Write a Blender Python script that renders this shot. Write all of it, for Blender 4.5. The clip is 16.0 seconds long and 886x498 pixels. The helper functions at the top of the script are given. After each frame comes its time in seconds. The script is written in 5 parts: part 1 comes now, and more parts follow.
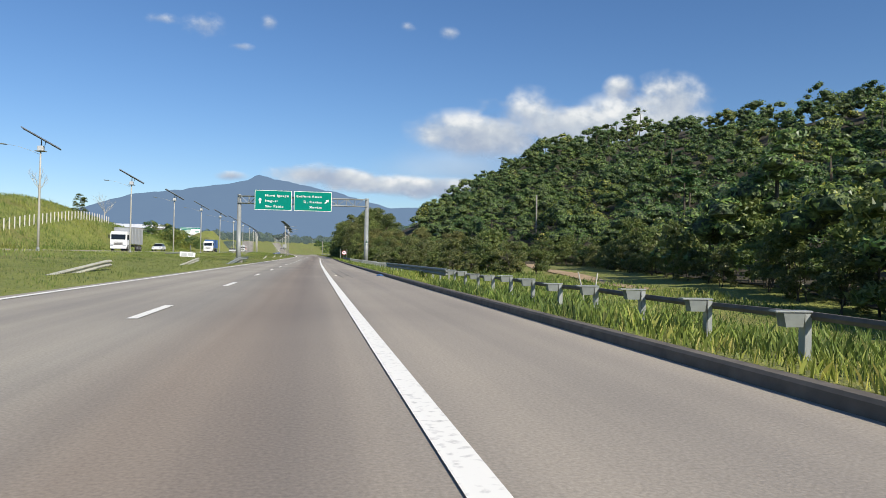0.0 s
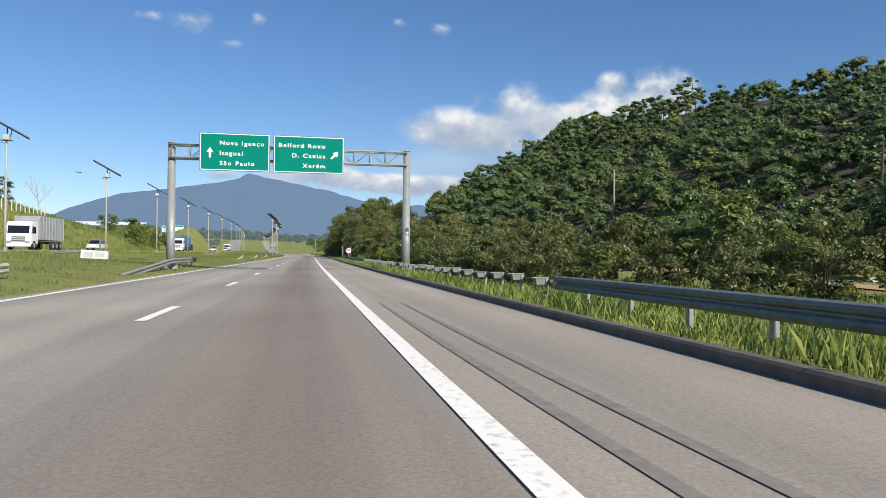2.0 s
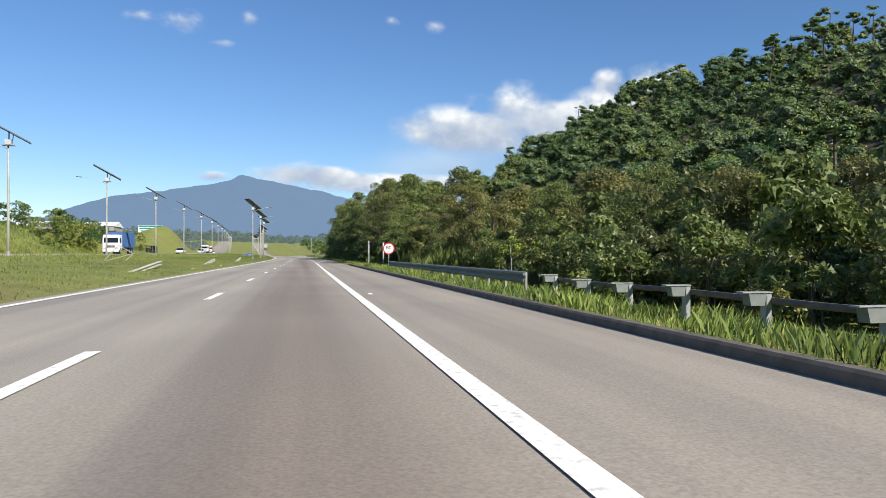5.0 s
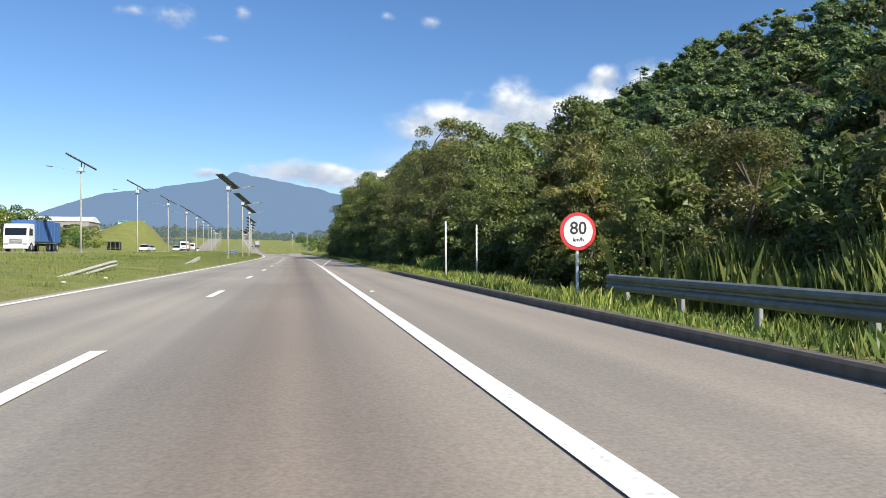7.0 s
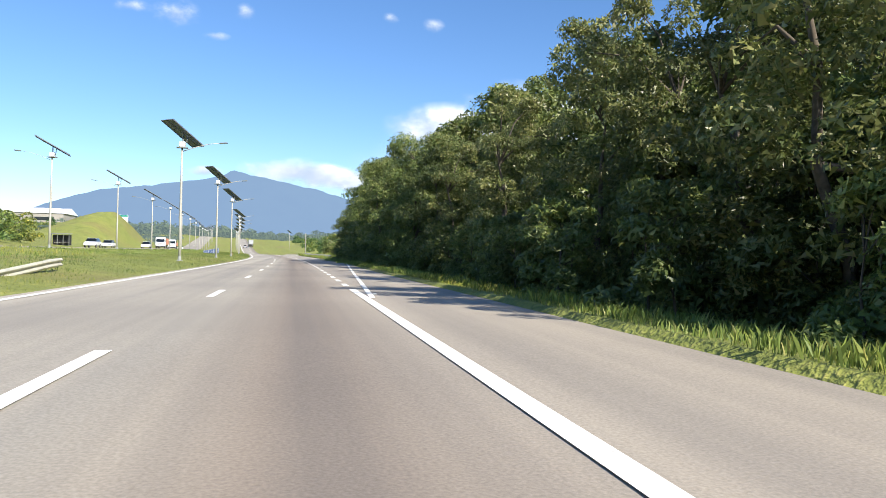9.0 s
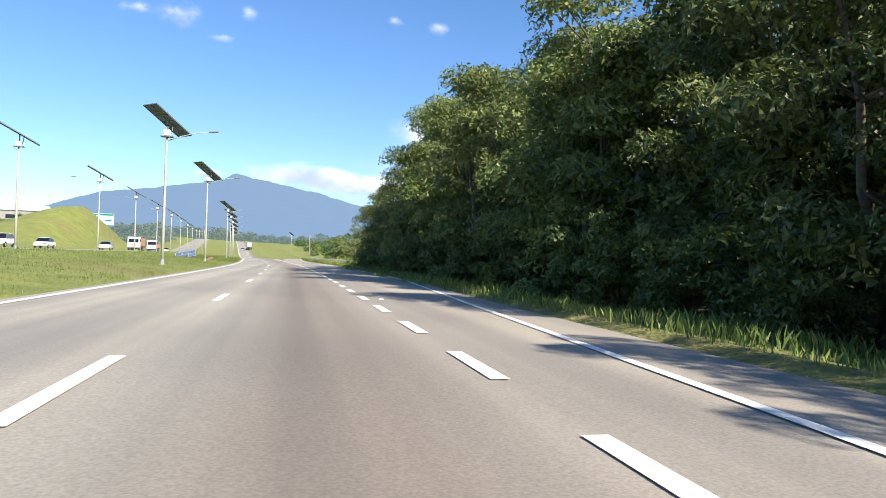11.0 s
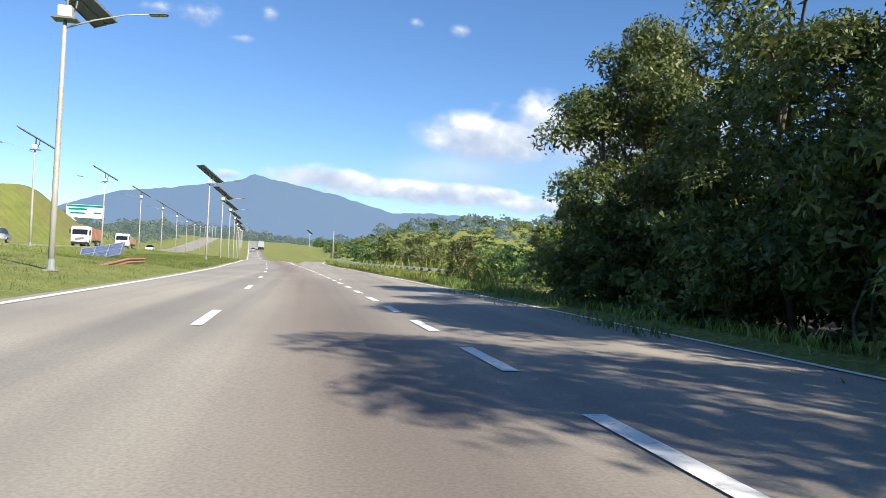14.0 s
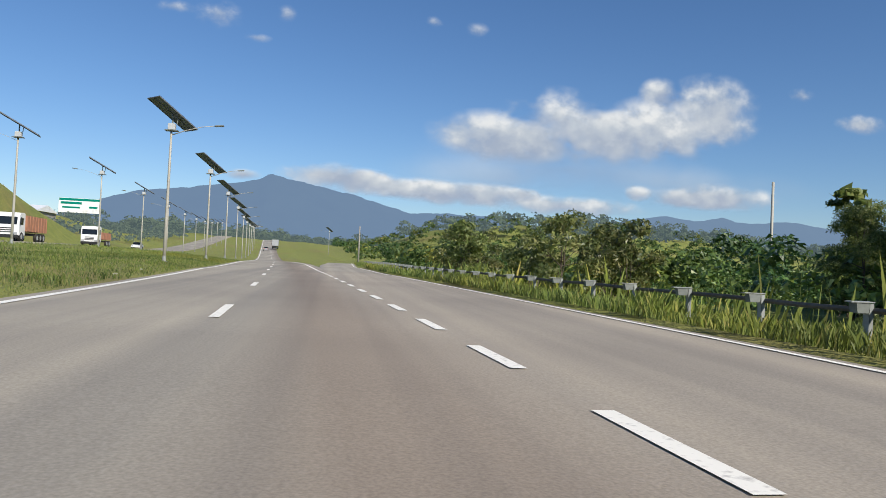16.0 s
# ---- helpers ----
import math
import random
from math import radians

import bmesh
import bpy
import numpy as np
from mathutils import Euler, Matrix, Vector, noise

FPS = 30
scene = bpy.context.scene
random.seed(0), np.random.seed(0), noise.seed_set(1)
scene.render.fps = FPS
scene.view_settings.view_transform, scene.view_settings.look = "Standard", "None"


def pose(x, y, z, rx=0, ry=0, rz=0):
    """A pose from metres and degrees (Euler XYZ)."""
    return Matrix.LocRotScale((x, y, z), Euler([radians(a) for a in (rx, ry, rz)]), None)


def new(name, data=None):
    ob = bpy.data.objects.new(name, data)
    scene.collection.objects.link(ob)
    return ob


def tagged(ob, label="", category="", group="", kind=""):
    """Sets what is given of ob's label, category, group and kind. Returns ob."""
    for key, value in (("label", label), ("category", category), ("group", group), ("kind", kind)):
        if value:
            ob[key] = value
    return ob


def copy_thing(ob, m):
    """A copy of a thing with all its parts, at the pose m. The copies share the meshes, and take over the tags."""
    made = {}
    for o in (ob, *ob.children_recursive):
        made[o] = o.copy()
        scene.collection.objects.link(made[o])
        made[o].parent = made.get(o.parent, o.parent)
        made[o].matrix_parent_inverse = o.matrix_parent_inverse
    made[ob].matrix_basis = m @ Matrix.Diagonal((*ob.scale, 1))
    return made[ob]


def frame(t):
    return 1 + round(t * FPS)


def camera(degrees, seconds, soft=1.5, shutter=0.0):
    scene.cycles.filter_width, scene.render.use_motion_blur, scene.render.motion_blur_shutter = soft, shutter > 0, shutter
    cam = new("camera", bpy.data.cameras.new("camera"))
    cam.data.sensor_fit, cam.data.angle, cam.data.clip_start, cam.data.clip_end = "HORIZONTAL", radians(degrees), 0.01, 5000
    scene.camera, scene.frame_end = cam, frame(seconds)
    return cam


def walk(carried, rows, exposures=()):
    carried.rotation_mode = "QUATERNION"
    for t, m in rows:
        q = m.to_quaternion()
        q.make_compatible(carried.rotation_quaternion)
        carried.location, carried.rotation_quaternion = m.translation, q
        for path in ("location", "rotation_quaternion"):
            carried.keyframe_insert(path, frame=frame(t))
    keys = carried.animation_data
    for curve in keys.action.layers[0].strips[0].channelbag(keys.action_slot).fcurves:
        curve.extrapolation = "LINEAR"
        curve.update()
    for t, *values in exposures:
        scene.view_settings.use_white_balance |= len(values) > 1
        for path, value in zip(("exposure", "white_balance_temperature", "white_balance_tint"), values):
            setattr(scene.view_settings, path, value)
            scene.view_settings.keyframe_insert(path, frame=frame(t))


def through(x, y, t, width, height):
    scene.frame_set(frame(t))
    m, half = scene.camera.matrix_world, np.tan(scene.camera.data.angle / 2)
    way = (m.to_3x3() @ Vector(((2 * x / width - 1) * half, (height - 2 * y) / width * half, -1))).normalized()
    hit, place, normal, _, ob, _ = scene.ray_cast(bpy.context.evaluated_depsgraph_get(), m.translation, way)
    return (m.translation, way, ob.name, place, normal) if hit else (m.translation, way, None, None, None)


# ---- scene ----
cam = camera(63.4, 16.0, soft=0.75)
# seconds, place, heading, pitch, roll
ROWS = [
    (0, 2.739, -11.737, 1.031, -10.292, 0.684, 0.975),
    (0.5, 2.639, -2.599, 1.030, -10.358, 0.647, 0.493),
    (1, 2.559, 6.508, 1.030, -10.508, 0.352, 0.472),
    (1.5, 2.498, 15.588, 1.032, -10.620, 0.753, 0.663),
    (2, 2.453, 24.648, 1.036, -10.938, 0.537, 0.549),
    (2.5, 2.424, 33.692, 1.041, -11.187, 0.482, 0.462),
    (3, 2.408, 42.726, 1.048, -11.330, 0.454, 0.659),
    (3.5, 2.405, 51.752, 1.056, -11.247, 0.569, 0.650),
    (4, 2.412, 60.775, 1.067, -11.075, 0.560, 0.448),
    (4.5, 2.430, 69.798, 1.079, -11.172, 0.573, 0.214),
    (5, 2.455, 78.823, 1.092, -11.390, 0.585, -0.020),
    (5.5, 2.488, 87.852, 1.108, -11.603, 0.597, -0.254),
    (6, 2.527, 96.886, 1.125, -11.605, 0.171, -0.303),
    (6.5, 2.569, 105.926, 1.144, -11.653, 0.563, 0.059),
    (7, 2.615, 114.973, 1.164, -11.788, 0.379, -0.144),
    (7.5, 2.662, 124.026, 1.186, -11.892, 0.748, -0.286),
    (8, 2.708, 133.085, 1.209, -12.007, 0.555, 0.421),
    (8.5, 2.751, 142.149, 1.233, -11.892, 0.831, 0.830),
    (9, 2.789, 151.215, 1.259, -12.010, 0.721, 1.176),
    (9.5, 2.820, 160.281, 1.285, -12.008, 0.785, 1.282),
    (10, 2.841, 169.345, 1.312, -12.025, 0.902, 1.392),
    (10.5, 2.849, 178.404, 1.340, -11.990, 1.018, 1.502),
    (11, 2.842, 187.453, 1.368, -11.848, 1.134, 1.612),
    (11.5, 2.816, 196.487, 1.397, -11.464, 0.986, 1.641),
    (12, 2.769, 205.503, 1.425, -11.280, 1.261, 1.733),
    (12.5, 2.696, 214.495, 1.455, -11.093, 0.821, 1.911),
    (13, 2.596, 223.456, 1.484, -10.971, 0.999, 2.011),
    (13.5, 2.466, 232.381, 1.514, -10.805, 0.957, 2.152),
    (14, 2.302, 241.262, 1.544, -10.528, 1.415, 2.475),
    (14.5, 2.104, 250.092, 1.575, -10.325, 1.198, 2.560),
    (15, 1.871, 258.862, 1.608, -9.989, 1.293, 2.869),
    (15.5, 1.601, 267.564, 1.642, -9.582, 1.328, 2.877),
    (16, 1.296, 276.190, 1.678, -9.226, 1.389, 2.618),
]
walk(cam, [(t, pose(x, y, z, 90, 0, yaw) @ pose(0, 0, 0, pitch, 0, 0) @ pose(0, 0, 0, 0, 0, roll)) for t, x, y, z, yaw, pitch, roll in ROWS],
     exposures=[(0, 0.5), (3.5, 0.6), (6, 0.75), (7.5, 0.88), (9, 1.2), (12.5, 1.25), (13.5, 1.15), (14.5, 0.78), (15.2, 0.42), (16, 0.4)])

# ---- world, sun, exposure ----
LIGHT_WAY = Vector((-0.62, 1.0, -0.84)).normalized()
SUN_ELEV = math.asin(-LIGHT_WAY.z)
SUN_AZ = math.atan2(-LIGHT_WAY.x, -LIGHT_WAY.y)
world = bpy.data.worlds.new("sky")
scene.world = world
world.use_nodes = True
wt = world.node_tree
sky = wt.nodes.new("ShaderNodeTexSky")
sky.sky_type, sky.sun_disc = "NISHITA", False
sky.sun_elevation, sky.sun_rotation = SUN_ELEV, SUN_AZ
sky.air_density, sky.dust_density, sky.ozone_density = 1.0, 0.15, 4.5
tone = wt.nodes.new("ShaderNodeHueSaturation")
tone.inputs["Saturation"].default_value = 1.1
wt.links.new(sky.outputs[0], tone.inputs["Color"])
cast = wt.nodes.new("ShaderNodeMix")
cast.data_type, cast.blend_type = "RGBA", "MULTIPLY"
cast.inputs[0].default_value, cast.inputs[7].default_value = 1.0, (0.95, 0.97, 1.05, 1)
wt.links.new(tone.outputs[0], cast.inputs[6])
wt.links.new(cast.outputs[2], wt.nodes["Background"].inputs[0])
wt.nodes["Background"].inputs[1].default_value = 0.077
sun = new("sun", bpy.data.lights.new("sun", "SUN"))
sun.data.energy, sun.data.angle, sun.data.color = 4.4, radians(0.55), (1.0, 0.93, 0.82)
sun.rotation_euler = LIGHT_WAY.to_track_quat("-Z", "Y").to_euler()


# ---- the road's line ----
CX = (1.4962, 0.6271, -0.1871, -0.431, -0.3347, -0.1074, 0.1321)
CZ = (0.3723, 0.11, -0.0509, -0.0588, -0.0163, 0.0125, 0.0092)


def poly(c, y):
    u = y / 200.0
    return sum(k * u ** (i + 2) for i, k in enumerate(c))


def cx(y):
    """Middle line of the carriageway: its sideways place at y."""
    if y < -30:
        y = -30
    if y <= 320:
        return poly(CX, y)
    return poly(CX, 320) - 0.055 * (y - 320) - 0.025 * min(y - 320, 120) ** 2 / 240 - 0.025 * max(y - 440, 0)


def cz(y):
    """Height of the carriageway at y."""
    if y < -30:
        y = -30
    if y <= 320:
        return poly(CZ, y)
    y = min(y, 740)
    return poly(CZ, 320) + 0.3 * smooth(320, 370, y) + 0.0002 * min(max(y - 430, 0), 120) ** 2 + 0.048 * max(y - 550, 0)


def at(off, y, dz=0.0):
    return Vector((cx(y) + off, y, cz(y) + dz))


def smooth(a, b, v):
    u = min(max((v - a) / (b - a), 0.0), 1.0)
    return u * u * (3 - 2 * u)


def lerp(pairs, v):
    if v <= pairs[0][0]:
        return pairs[0][1]
    for (a, p), (b, q) in zip(pairs, pairs[1:]):
        if v <= b:
            return p + (q - p) * (v - a) / (b - a)
    return pairs[-1][1]


MOUNDS = ((-58, 150, 10.5, 19, 62), (-50, 385, 10.5, 16, 44), (-52, 235, 3.5, 16, 40), (-128, 525, 11, 45, 42), (-90, 480, 6, 25, 70),
          (430, 1050, 22, 330, 260), (60, 1500, 26, 420, 300), (-560, 1500, 24, 380, 300), (125, 725, 17, 105, 90), (260, 800, 12, 120, 110))


def right_edge(y):
    return lerp(((150, 6.45), (185, 6.5), (204, 6.7), (222, 7.65), (250, 8.0), (286, 8.3), (330, 8.4), (360, 9.4), (400, 13.2), (440, 19.5)), y)


def woods_edge(y):
    """Road offset at which the hillside woods begin."""
    return lerp(((-10, 20), (10, 22), (30, 25.5), (45, 29.5), (60, 34.5), (72, 38), (105, 36), (130, 30), (160, 27), (200, 31), (250, 39), (300, 45), (345, 50)), y)


def ground(x, y):
    """Height of the ground sheet."""
    o = x - cx(y)
    if o > 4:
        o -= right_edge(y) - 6.45
    base = cz(y) if y < 900 else cz(900) * max(0.0, 1 - (y - 900) / 900)
    side = lerp(((-40, 1.3), (-32, 1.05), (-21, 0.95), (-12, 0.5), (-7.5, 0.3), (-4.45, 0.03), (-4.1, -0.14), (6.3, -0.14), (6.62, 0.12), (7.4, 0.02), (8.6, -0.12), (12, -0.4), (16, -0.5), (24, -0.2)), o)
    if y > 280 and o > 6.5:
        side -= 3.0 * smooth(10, 40, o) * smooth(280, 360, y)
    if y < 22 and o > 9:
        side -= 0.4 * smooth(9, 14, o) * smooth(22, 5, y)
    h = base + side
    if o > 10 and -400 < y < 420:
        d = min(o, 108) - lerp(((-200, 70), (0, 46), (60, 44), (90, 43), (121, 29), (137, 28), (165, 18), (200, 9), (235, 13), (262, 38), (300, 45)), y)
        steep = lerp(((90, 0.222), (125, 0.2), (190, 0.21), (225, 0.222), (262, 0.4)), y)
        h += min(steep * (math.sqrt(d * d + 25) + d), 41) * smooth(10, 30, o) * smooth(345, 312, y - (o - 60) * 0.8)
    for mx, my, mh, sx, sy in MOUNDS:
        e = ((x - mx) / sx) ** 2 + ((y - my) / sy) ** 2
        if e < 12:
            h += mh * math.exp(-e) * max(smooth(33, 44 if o < 0 else 90, abs(o)), smooth(770, 960, y))
    if abs(o) > 12 and not -33.5 < o < -20:
        h += 0.35 * noise.noise((x * 0.06, y * 0.06, 0.3)) * smooth(9, 20, abs(o))
    return h


# ---- materials ----
def material(name, rough=0.8, metal=0.0):
    m = bpy.data.materials.new(name)
    m.use_nodes = True
    b = m.node_tree.nodes["Principled BSDF"]
    b.inputs["Roughness"].default_value, b.inputs["Metallic"].default_value = rough, metal
    return m, m.node_tree, b


def node(t, kind, **inputs):
    n = t.nodes.new(kind)
    for k, v in inputs.items():
        n.inputs[k.replace("_", " ")].default_value = v
    return n


def noise_tex(t, scale, detail=4.0, stretch=(1, 1, 1), coords="Object"):
    tc, mp, nz = t.nodes.new("ShaderNodeTexCoord"), t.nodes.new("ShaderNodeMapping"), t.nodes.new("ShaderNodeTexNoise")
    mp.inputs["Scale"].default_value = stretch
    nz.inputs["Scale"].default_value, nz.inputs["Detail"].default_value = scale, detail
    t.links.new(tc.outputs[coords], mp.inputs[0])
    t.links.new(mp.outputs[0], nz.inputs["Vector"])
    return nz.outputs["Fac"]


def ramp(t, fac, stops):
    r = t.nodes.new("ShaderNodeValToRGB")
    while len(r.color_ramp.elements) < len(stops):
        r.color_ramp.elements.new(0.5)
    for e, (p, c) in zip(r.color_ramp.elements, stops):
        e.position, e.color = p, (*c, 1)
    t.links.new(fac, r.inputs[0])
    return r.outputs[0]


def mix(t, a, b, fac, mode="MIX"):
    m = t.nodes.new("ShaderNodeMix")
    m.data_type, m.blend_type = "RGBA", mode
    for socket, v in ((m.inputs[6], a), (m.inputs[7], b), (m.inputs[0], fac)):
        if hasattr(v, "links"):
            t.links.new(v, socket)
        else:
            socket.default_value = (*v, 1) if isinstance(v, tuple) else v
    return m.outputs[2]


def bump(t, b, fac, strength, distance=0.02):
    n = t.nodes.new("ShaderNodeBump")
    n.inputs["Strength"].default_value, n.inputs["Distance"].default_value = strength, distance
    t.links.new(fac, n.inputs["Height"])
    t.links.new(n.outputs[0], b.inputs["Normal"])


def worn(name, colour, rough=0.6, metal=0.0, spread=0.25, scale=6.0, dirt=(0.12, 0.10, 0.08)):
    """Paint, metal or plastic with fine grain and larger stains."""
    m, t, b = material(name, rough, metal)
    lo = tuple(c * (1 - spread) for c in colour)
    c = ramp(t, noise_tex(t, scale), ((0.3, lo), (0.7, colour)))
    c = mix(t, c, dirt, ramp(t, noise_tex(t, scale * 0.23, 6), ((0.55, (0, 0, 0)), (0.8, (0.45, 0.45, 0.45)))))
    t.links.new(c, b.inputs["Base Color"])
    bump(t, b, noise_tex(t, scale * 8), 0.15, 0.01)
    return m


def leaf_material(name, colours, gloss=0.5, through=0.3, per_tree=False):
    m, t, b = material(name, gloss)
    g, o = t.nodes.new("ShaderNodeNewGeometry"), t.nodes.new("ShaderNodeObjectInfo")
    c = ramp(t, g.outputs["Random Per Island"], tuple(zip((0.0, 0.4, 0.8, 1.0), colours)))
    hue = t.nodes.new("ShaderNodeHueSaturation")
    v = t.nodes.new("ShaderNodeMapRange")
    v.inputs["To Min"].default_value, v.inputs["To Max"].default_value = 0.75, 1.25
    t.links.new(o.outputs["Random"], v.inputs["Value"])
    t.links.new(v.outputs[0], hue.inputs["Value"])
    if per_tree:
        tone = t.nodes.new("ShaderNodeAttribute")
        tone.attribute_name = "tone"
        c = mix(t, c, ramp(t, tone.outputs["Fac"], ((0.0, (0.55, 0.72, 0.66)), (0.3, (0.8, 0.92, 0.8)), (0.55, (1.0, 1.0, 0.95)), (0.8, (1.3, 1.22, 0.95)), (0.93, (1.5, 1.25, 0.88)), (1.0, (1.8, 1.35, 1.1)))), 1.0, "MULTIPLY")
    big = ramp(t, noise_tex(t, 0.35, 3), ((0.35, (0.62, 0.66, 0.64)), (0.65, (1.22, 1.16, 1.05))))
    wide_spots = ramp(t, noise_tex(t, 0.045, 4), ((0.38, (0.78, 0.86, 0.8)), (0.5, (1.0, 1.0, 1.0)), (0.64, (1.25, 1.05, 0.8))))
    t.links.new(mix(t, mix(t, c, big, 1.0, "MULTIPLY"), wide_spots, 1.0, "MULTIPLY"), hue.inputs["Color"])
    t.links.new(hue.outputs[0], b.inputs["Base Color"])
    tr = t.nodes.new("ShaderNodeBsdfTranslucent")
    t.links.new(hue.outputs[0], tr.inputs[0])
    ms = t.nodes.new("ShaderNodeMixShader")
    ms.inputs[0].default_value = through
    t.links.new(b.outputs[0], ms.inputs[1])
    t.links.new(tr.outputs[0], ms.inputs[2])
    t.links.new(ms.outputs[0], t.nodes["Material Output"].inputs[0])
    return m


def make_asphalt():
    m, t, b = material("asphalt", 0.85)
    grain = noise_tex(t, 38, 5)
    c = ramp(t, grain, ((0.3, (0.285, 0.262, 0.216)), (0.7, (0.40, 0.366, 0.305))))
    lane = noise_tex(t, 0.9, 4, (1, 0.012, 1))
    c = mix(t, c, ramp(t, lane, ((0.35, (0.74, 0.74, 0.76)), (0.65, (1.08, 1.06, 1.03)))), 1.0, "MULTIPLY")
    blot = noise_tex(t, 0.12, 5)
    c = mix(t, c, ramp(t, blot, ((0.35, (0.86, 0.86, 0.87)), (0.65, (1.05, 1.05, 1.04)))), 1.0, "MULTIPLY")
    stain = t.nodes.new("ShaderNodeAttribute")
    stain.attribute_name = "across"
    wander = t.nodes.new("ShaderNodeMath")
    wander.operation = "MULTIPLY_ADD"
    t.links.new(noise_tex(t, 0.3, 5, (1, 0.15, 1)), wander.inputs[0])
    wander.inputs[1].default_value = 0.12
    t.links.new(stain.outputs["Fac"], wander.inputs[2])
    c = mix(t, c, ramp(t, wander.outputs[0], ((0.12, (1, 1, 1)), (0.27, (0.70, 0.64, 0.62)), (0.36, (0.74, 0.68, 0.66)), (0.5, (1, 0.97, 0.96)))), 1.0, "MULTIPLY")
    t.links.new(c, b.inputs["Base Color"])
    bump(t, b, grain, 0.35, 0.01)
    return m


def make_ground():
    m, t, b = material("meadow", 0.95)
    fine, mid, big = noise_tex(t, 9, 6), noise_tex(t, 0.5, 5), noise_tex(t, 0.07, 4)
    c = ramp(t, fine, ((0.3, (0.115, 0.145, 0.03)), (0.55, (0.21, 0.235, 0.05)), (0.75, (0.31, 0.305, 0.095))))
    c = mix(t, c, ramp(t, mid, ((0.3, (0.75, 0.8, 0.7)), (0.7, (1.2, 1.14, 1.05)))), 1.0, "MULTIPLY")
    c = mix(t, c, (0.21, 0.145, 0.065), ramp(t, big, ((0.5, (0, 0, 0)), (0.7, (0.5, 0.5, 0.5)))))
    t.links.new(c, b.inputs["Base Color"])
    bump(t, b, fine, 0.9, 0.15)
    return m


def make_paint(name, colour):
    m, t, b = material(name, 0.7)
    c = mix(t, colour, (0.3, 0.28, 0.26), ramp(t, noise_tex(t, 14, 6), ((0.55, (0, 0, 0)), (0.78, (0.75, 0.75, 0.75)))))
    t.links.new(c, b.inputs["Base Color"])
    return m


def make_panel():
    """Dark cells with pale conductor lines between them."""
    m, t, b = material("solar_cells", 0.22)
    tc, br = t.nodes.new("ShaderNodeTexCoord"), t.nodes.new("ShaderNodeTexBrick")
    br.offset, br.squash = 0.0, 1.0
    for k, v in (("Color1", (0.045, 0.075, 0.15, 1)), ("Color2", (0.055, 0.09, 0.18, 1)), ("Mortar", (0.30, 0.34, 0.40, 1)), ("Scale", 1.0),
                 ("Mortar Size", 0.012), ("Brick Width", 0.16), ("Row Height", 0.16)):
        br.inputs[k].default_value = v
    t.links.new(tc.outputs["Object"], br.inputs[0])
    t.links.new(br.outputs[0], b.inputs["Base Color"])
    return m


def make_far(name, colour, haze_glow, share):
    """Distant land, with bluish haze painted in as emission over its own colour."""
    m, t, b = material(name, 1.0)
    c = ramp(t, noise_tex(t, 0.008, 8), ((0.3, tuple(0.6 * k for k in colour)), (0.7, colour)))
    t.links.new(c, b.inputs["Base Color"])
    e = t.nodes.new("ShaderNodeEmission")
    e.inputs[0].default_value = (*haze_glow, 1)
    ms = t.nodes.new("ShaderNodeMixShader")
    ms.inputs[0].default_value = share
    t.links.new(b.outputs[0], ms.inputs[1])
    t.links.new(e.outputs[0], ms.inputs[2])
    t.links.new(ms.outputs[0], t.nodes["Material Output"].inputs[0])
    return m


ASPHALT, MEADOW = make_asphalt(), make_ground()
WHITE_LINE = make_paint("road_paint", (0.82, 0.80, 0.73))
TYRE_MARK = worn("tyre_mark", (0.245, 0.222, 0.186), 0.8, spread=0.3, scale=9)
CONCRETE = worn("concrete", (0.34, 0.32, 0.29), 0.9, spread=0.35, scale=5)
PALE_POST = worn("whitewashed_post", (0.62, 0.60, 0.54), 0.85, spread=0.2)
KERB = worn("dark_concrete", (0.15, 0.13, 0.105), 0.9, spread=0.4, scale=4)
GALV = worn("galvanised_steel", (0.33, 0.35, 0.34), 0.55, 0.3, spread=0.2, scale=7)
GALV_DULL = worn("weathered_steel", (0.20, 0.22, 0.205), 0.65, 0.15, spread=0.35, scale=5)
POLE = worn("pale_pole", (0.41, 0.40, 0.355), 0.6, 0.1, spread=0.15, scale=3)
GREEN = worn("sign_green", (0.0, 0.20, 0.15), 0.8, spread=0.06, scale=3, dirt=(0.003, 0.185, 0.14))
GREEN.node_tree.nodes["Principled BSDF"].inputs["Specular IOR Level"].default_value = 0.1
SIGN_WHITE = worn("sign_white", (0.85, 0.86, 0.84), 0.45, spread=0.05)
SIGN_RED = worn("sign_red", (0.55, 0.02, 0.025), 0.45, spread=0.1)
BLACK = worn("black_print", (0.015, 0.015, 0.016), 0.5)
CELLS = make_panel()
ALU = worn("aluminium_frame", (0.55, 0.56, 0.57), 0.4, 0.6, spread=0.1)
WHITE_PAINT = worn("white_paint", (0.78, 0.79, 0.79), 0.35, spread=0.06, scale=2)
BOX_GREY = worn("pale_grey_paint", (0.48, 0.50, 0.51), 0.45, spread=0.12, scale=3)
SPRAY = worn("green_spray", (0.02, 0.12, 0.10), 0.6, spread=0.2)
PALE_STEEL = worn("pale_bleached_steel", (0.52, 0.51, 0.42), 0.6, 0.1, spread=0.2, scale=5)
BACK_SHEET = worn("back_sheet", (0.075, 0.10, 0.15), 0.5, spread=0.1, scale=3)
PANEL_FRAME = worn("panel_frame", (0.16, 0.18, 0.21), 0.5, 0.4, spread=0.15)
DARK_PLASTIC = worn("dark_plastic", (0.02, 0.02, 0.022), 0.5)
RUBBER = worn("rubber", (0.018, 0.018, 0.018), 0.9)
BLUE_TARP = worn("blue_cover", (0.05, 0.14, 0.36), 0.6)
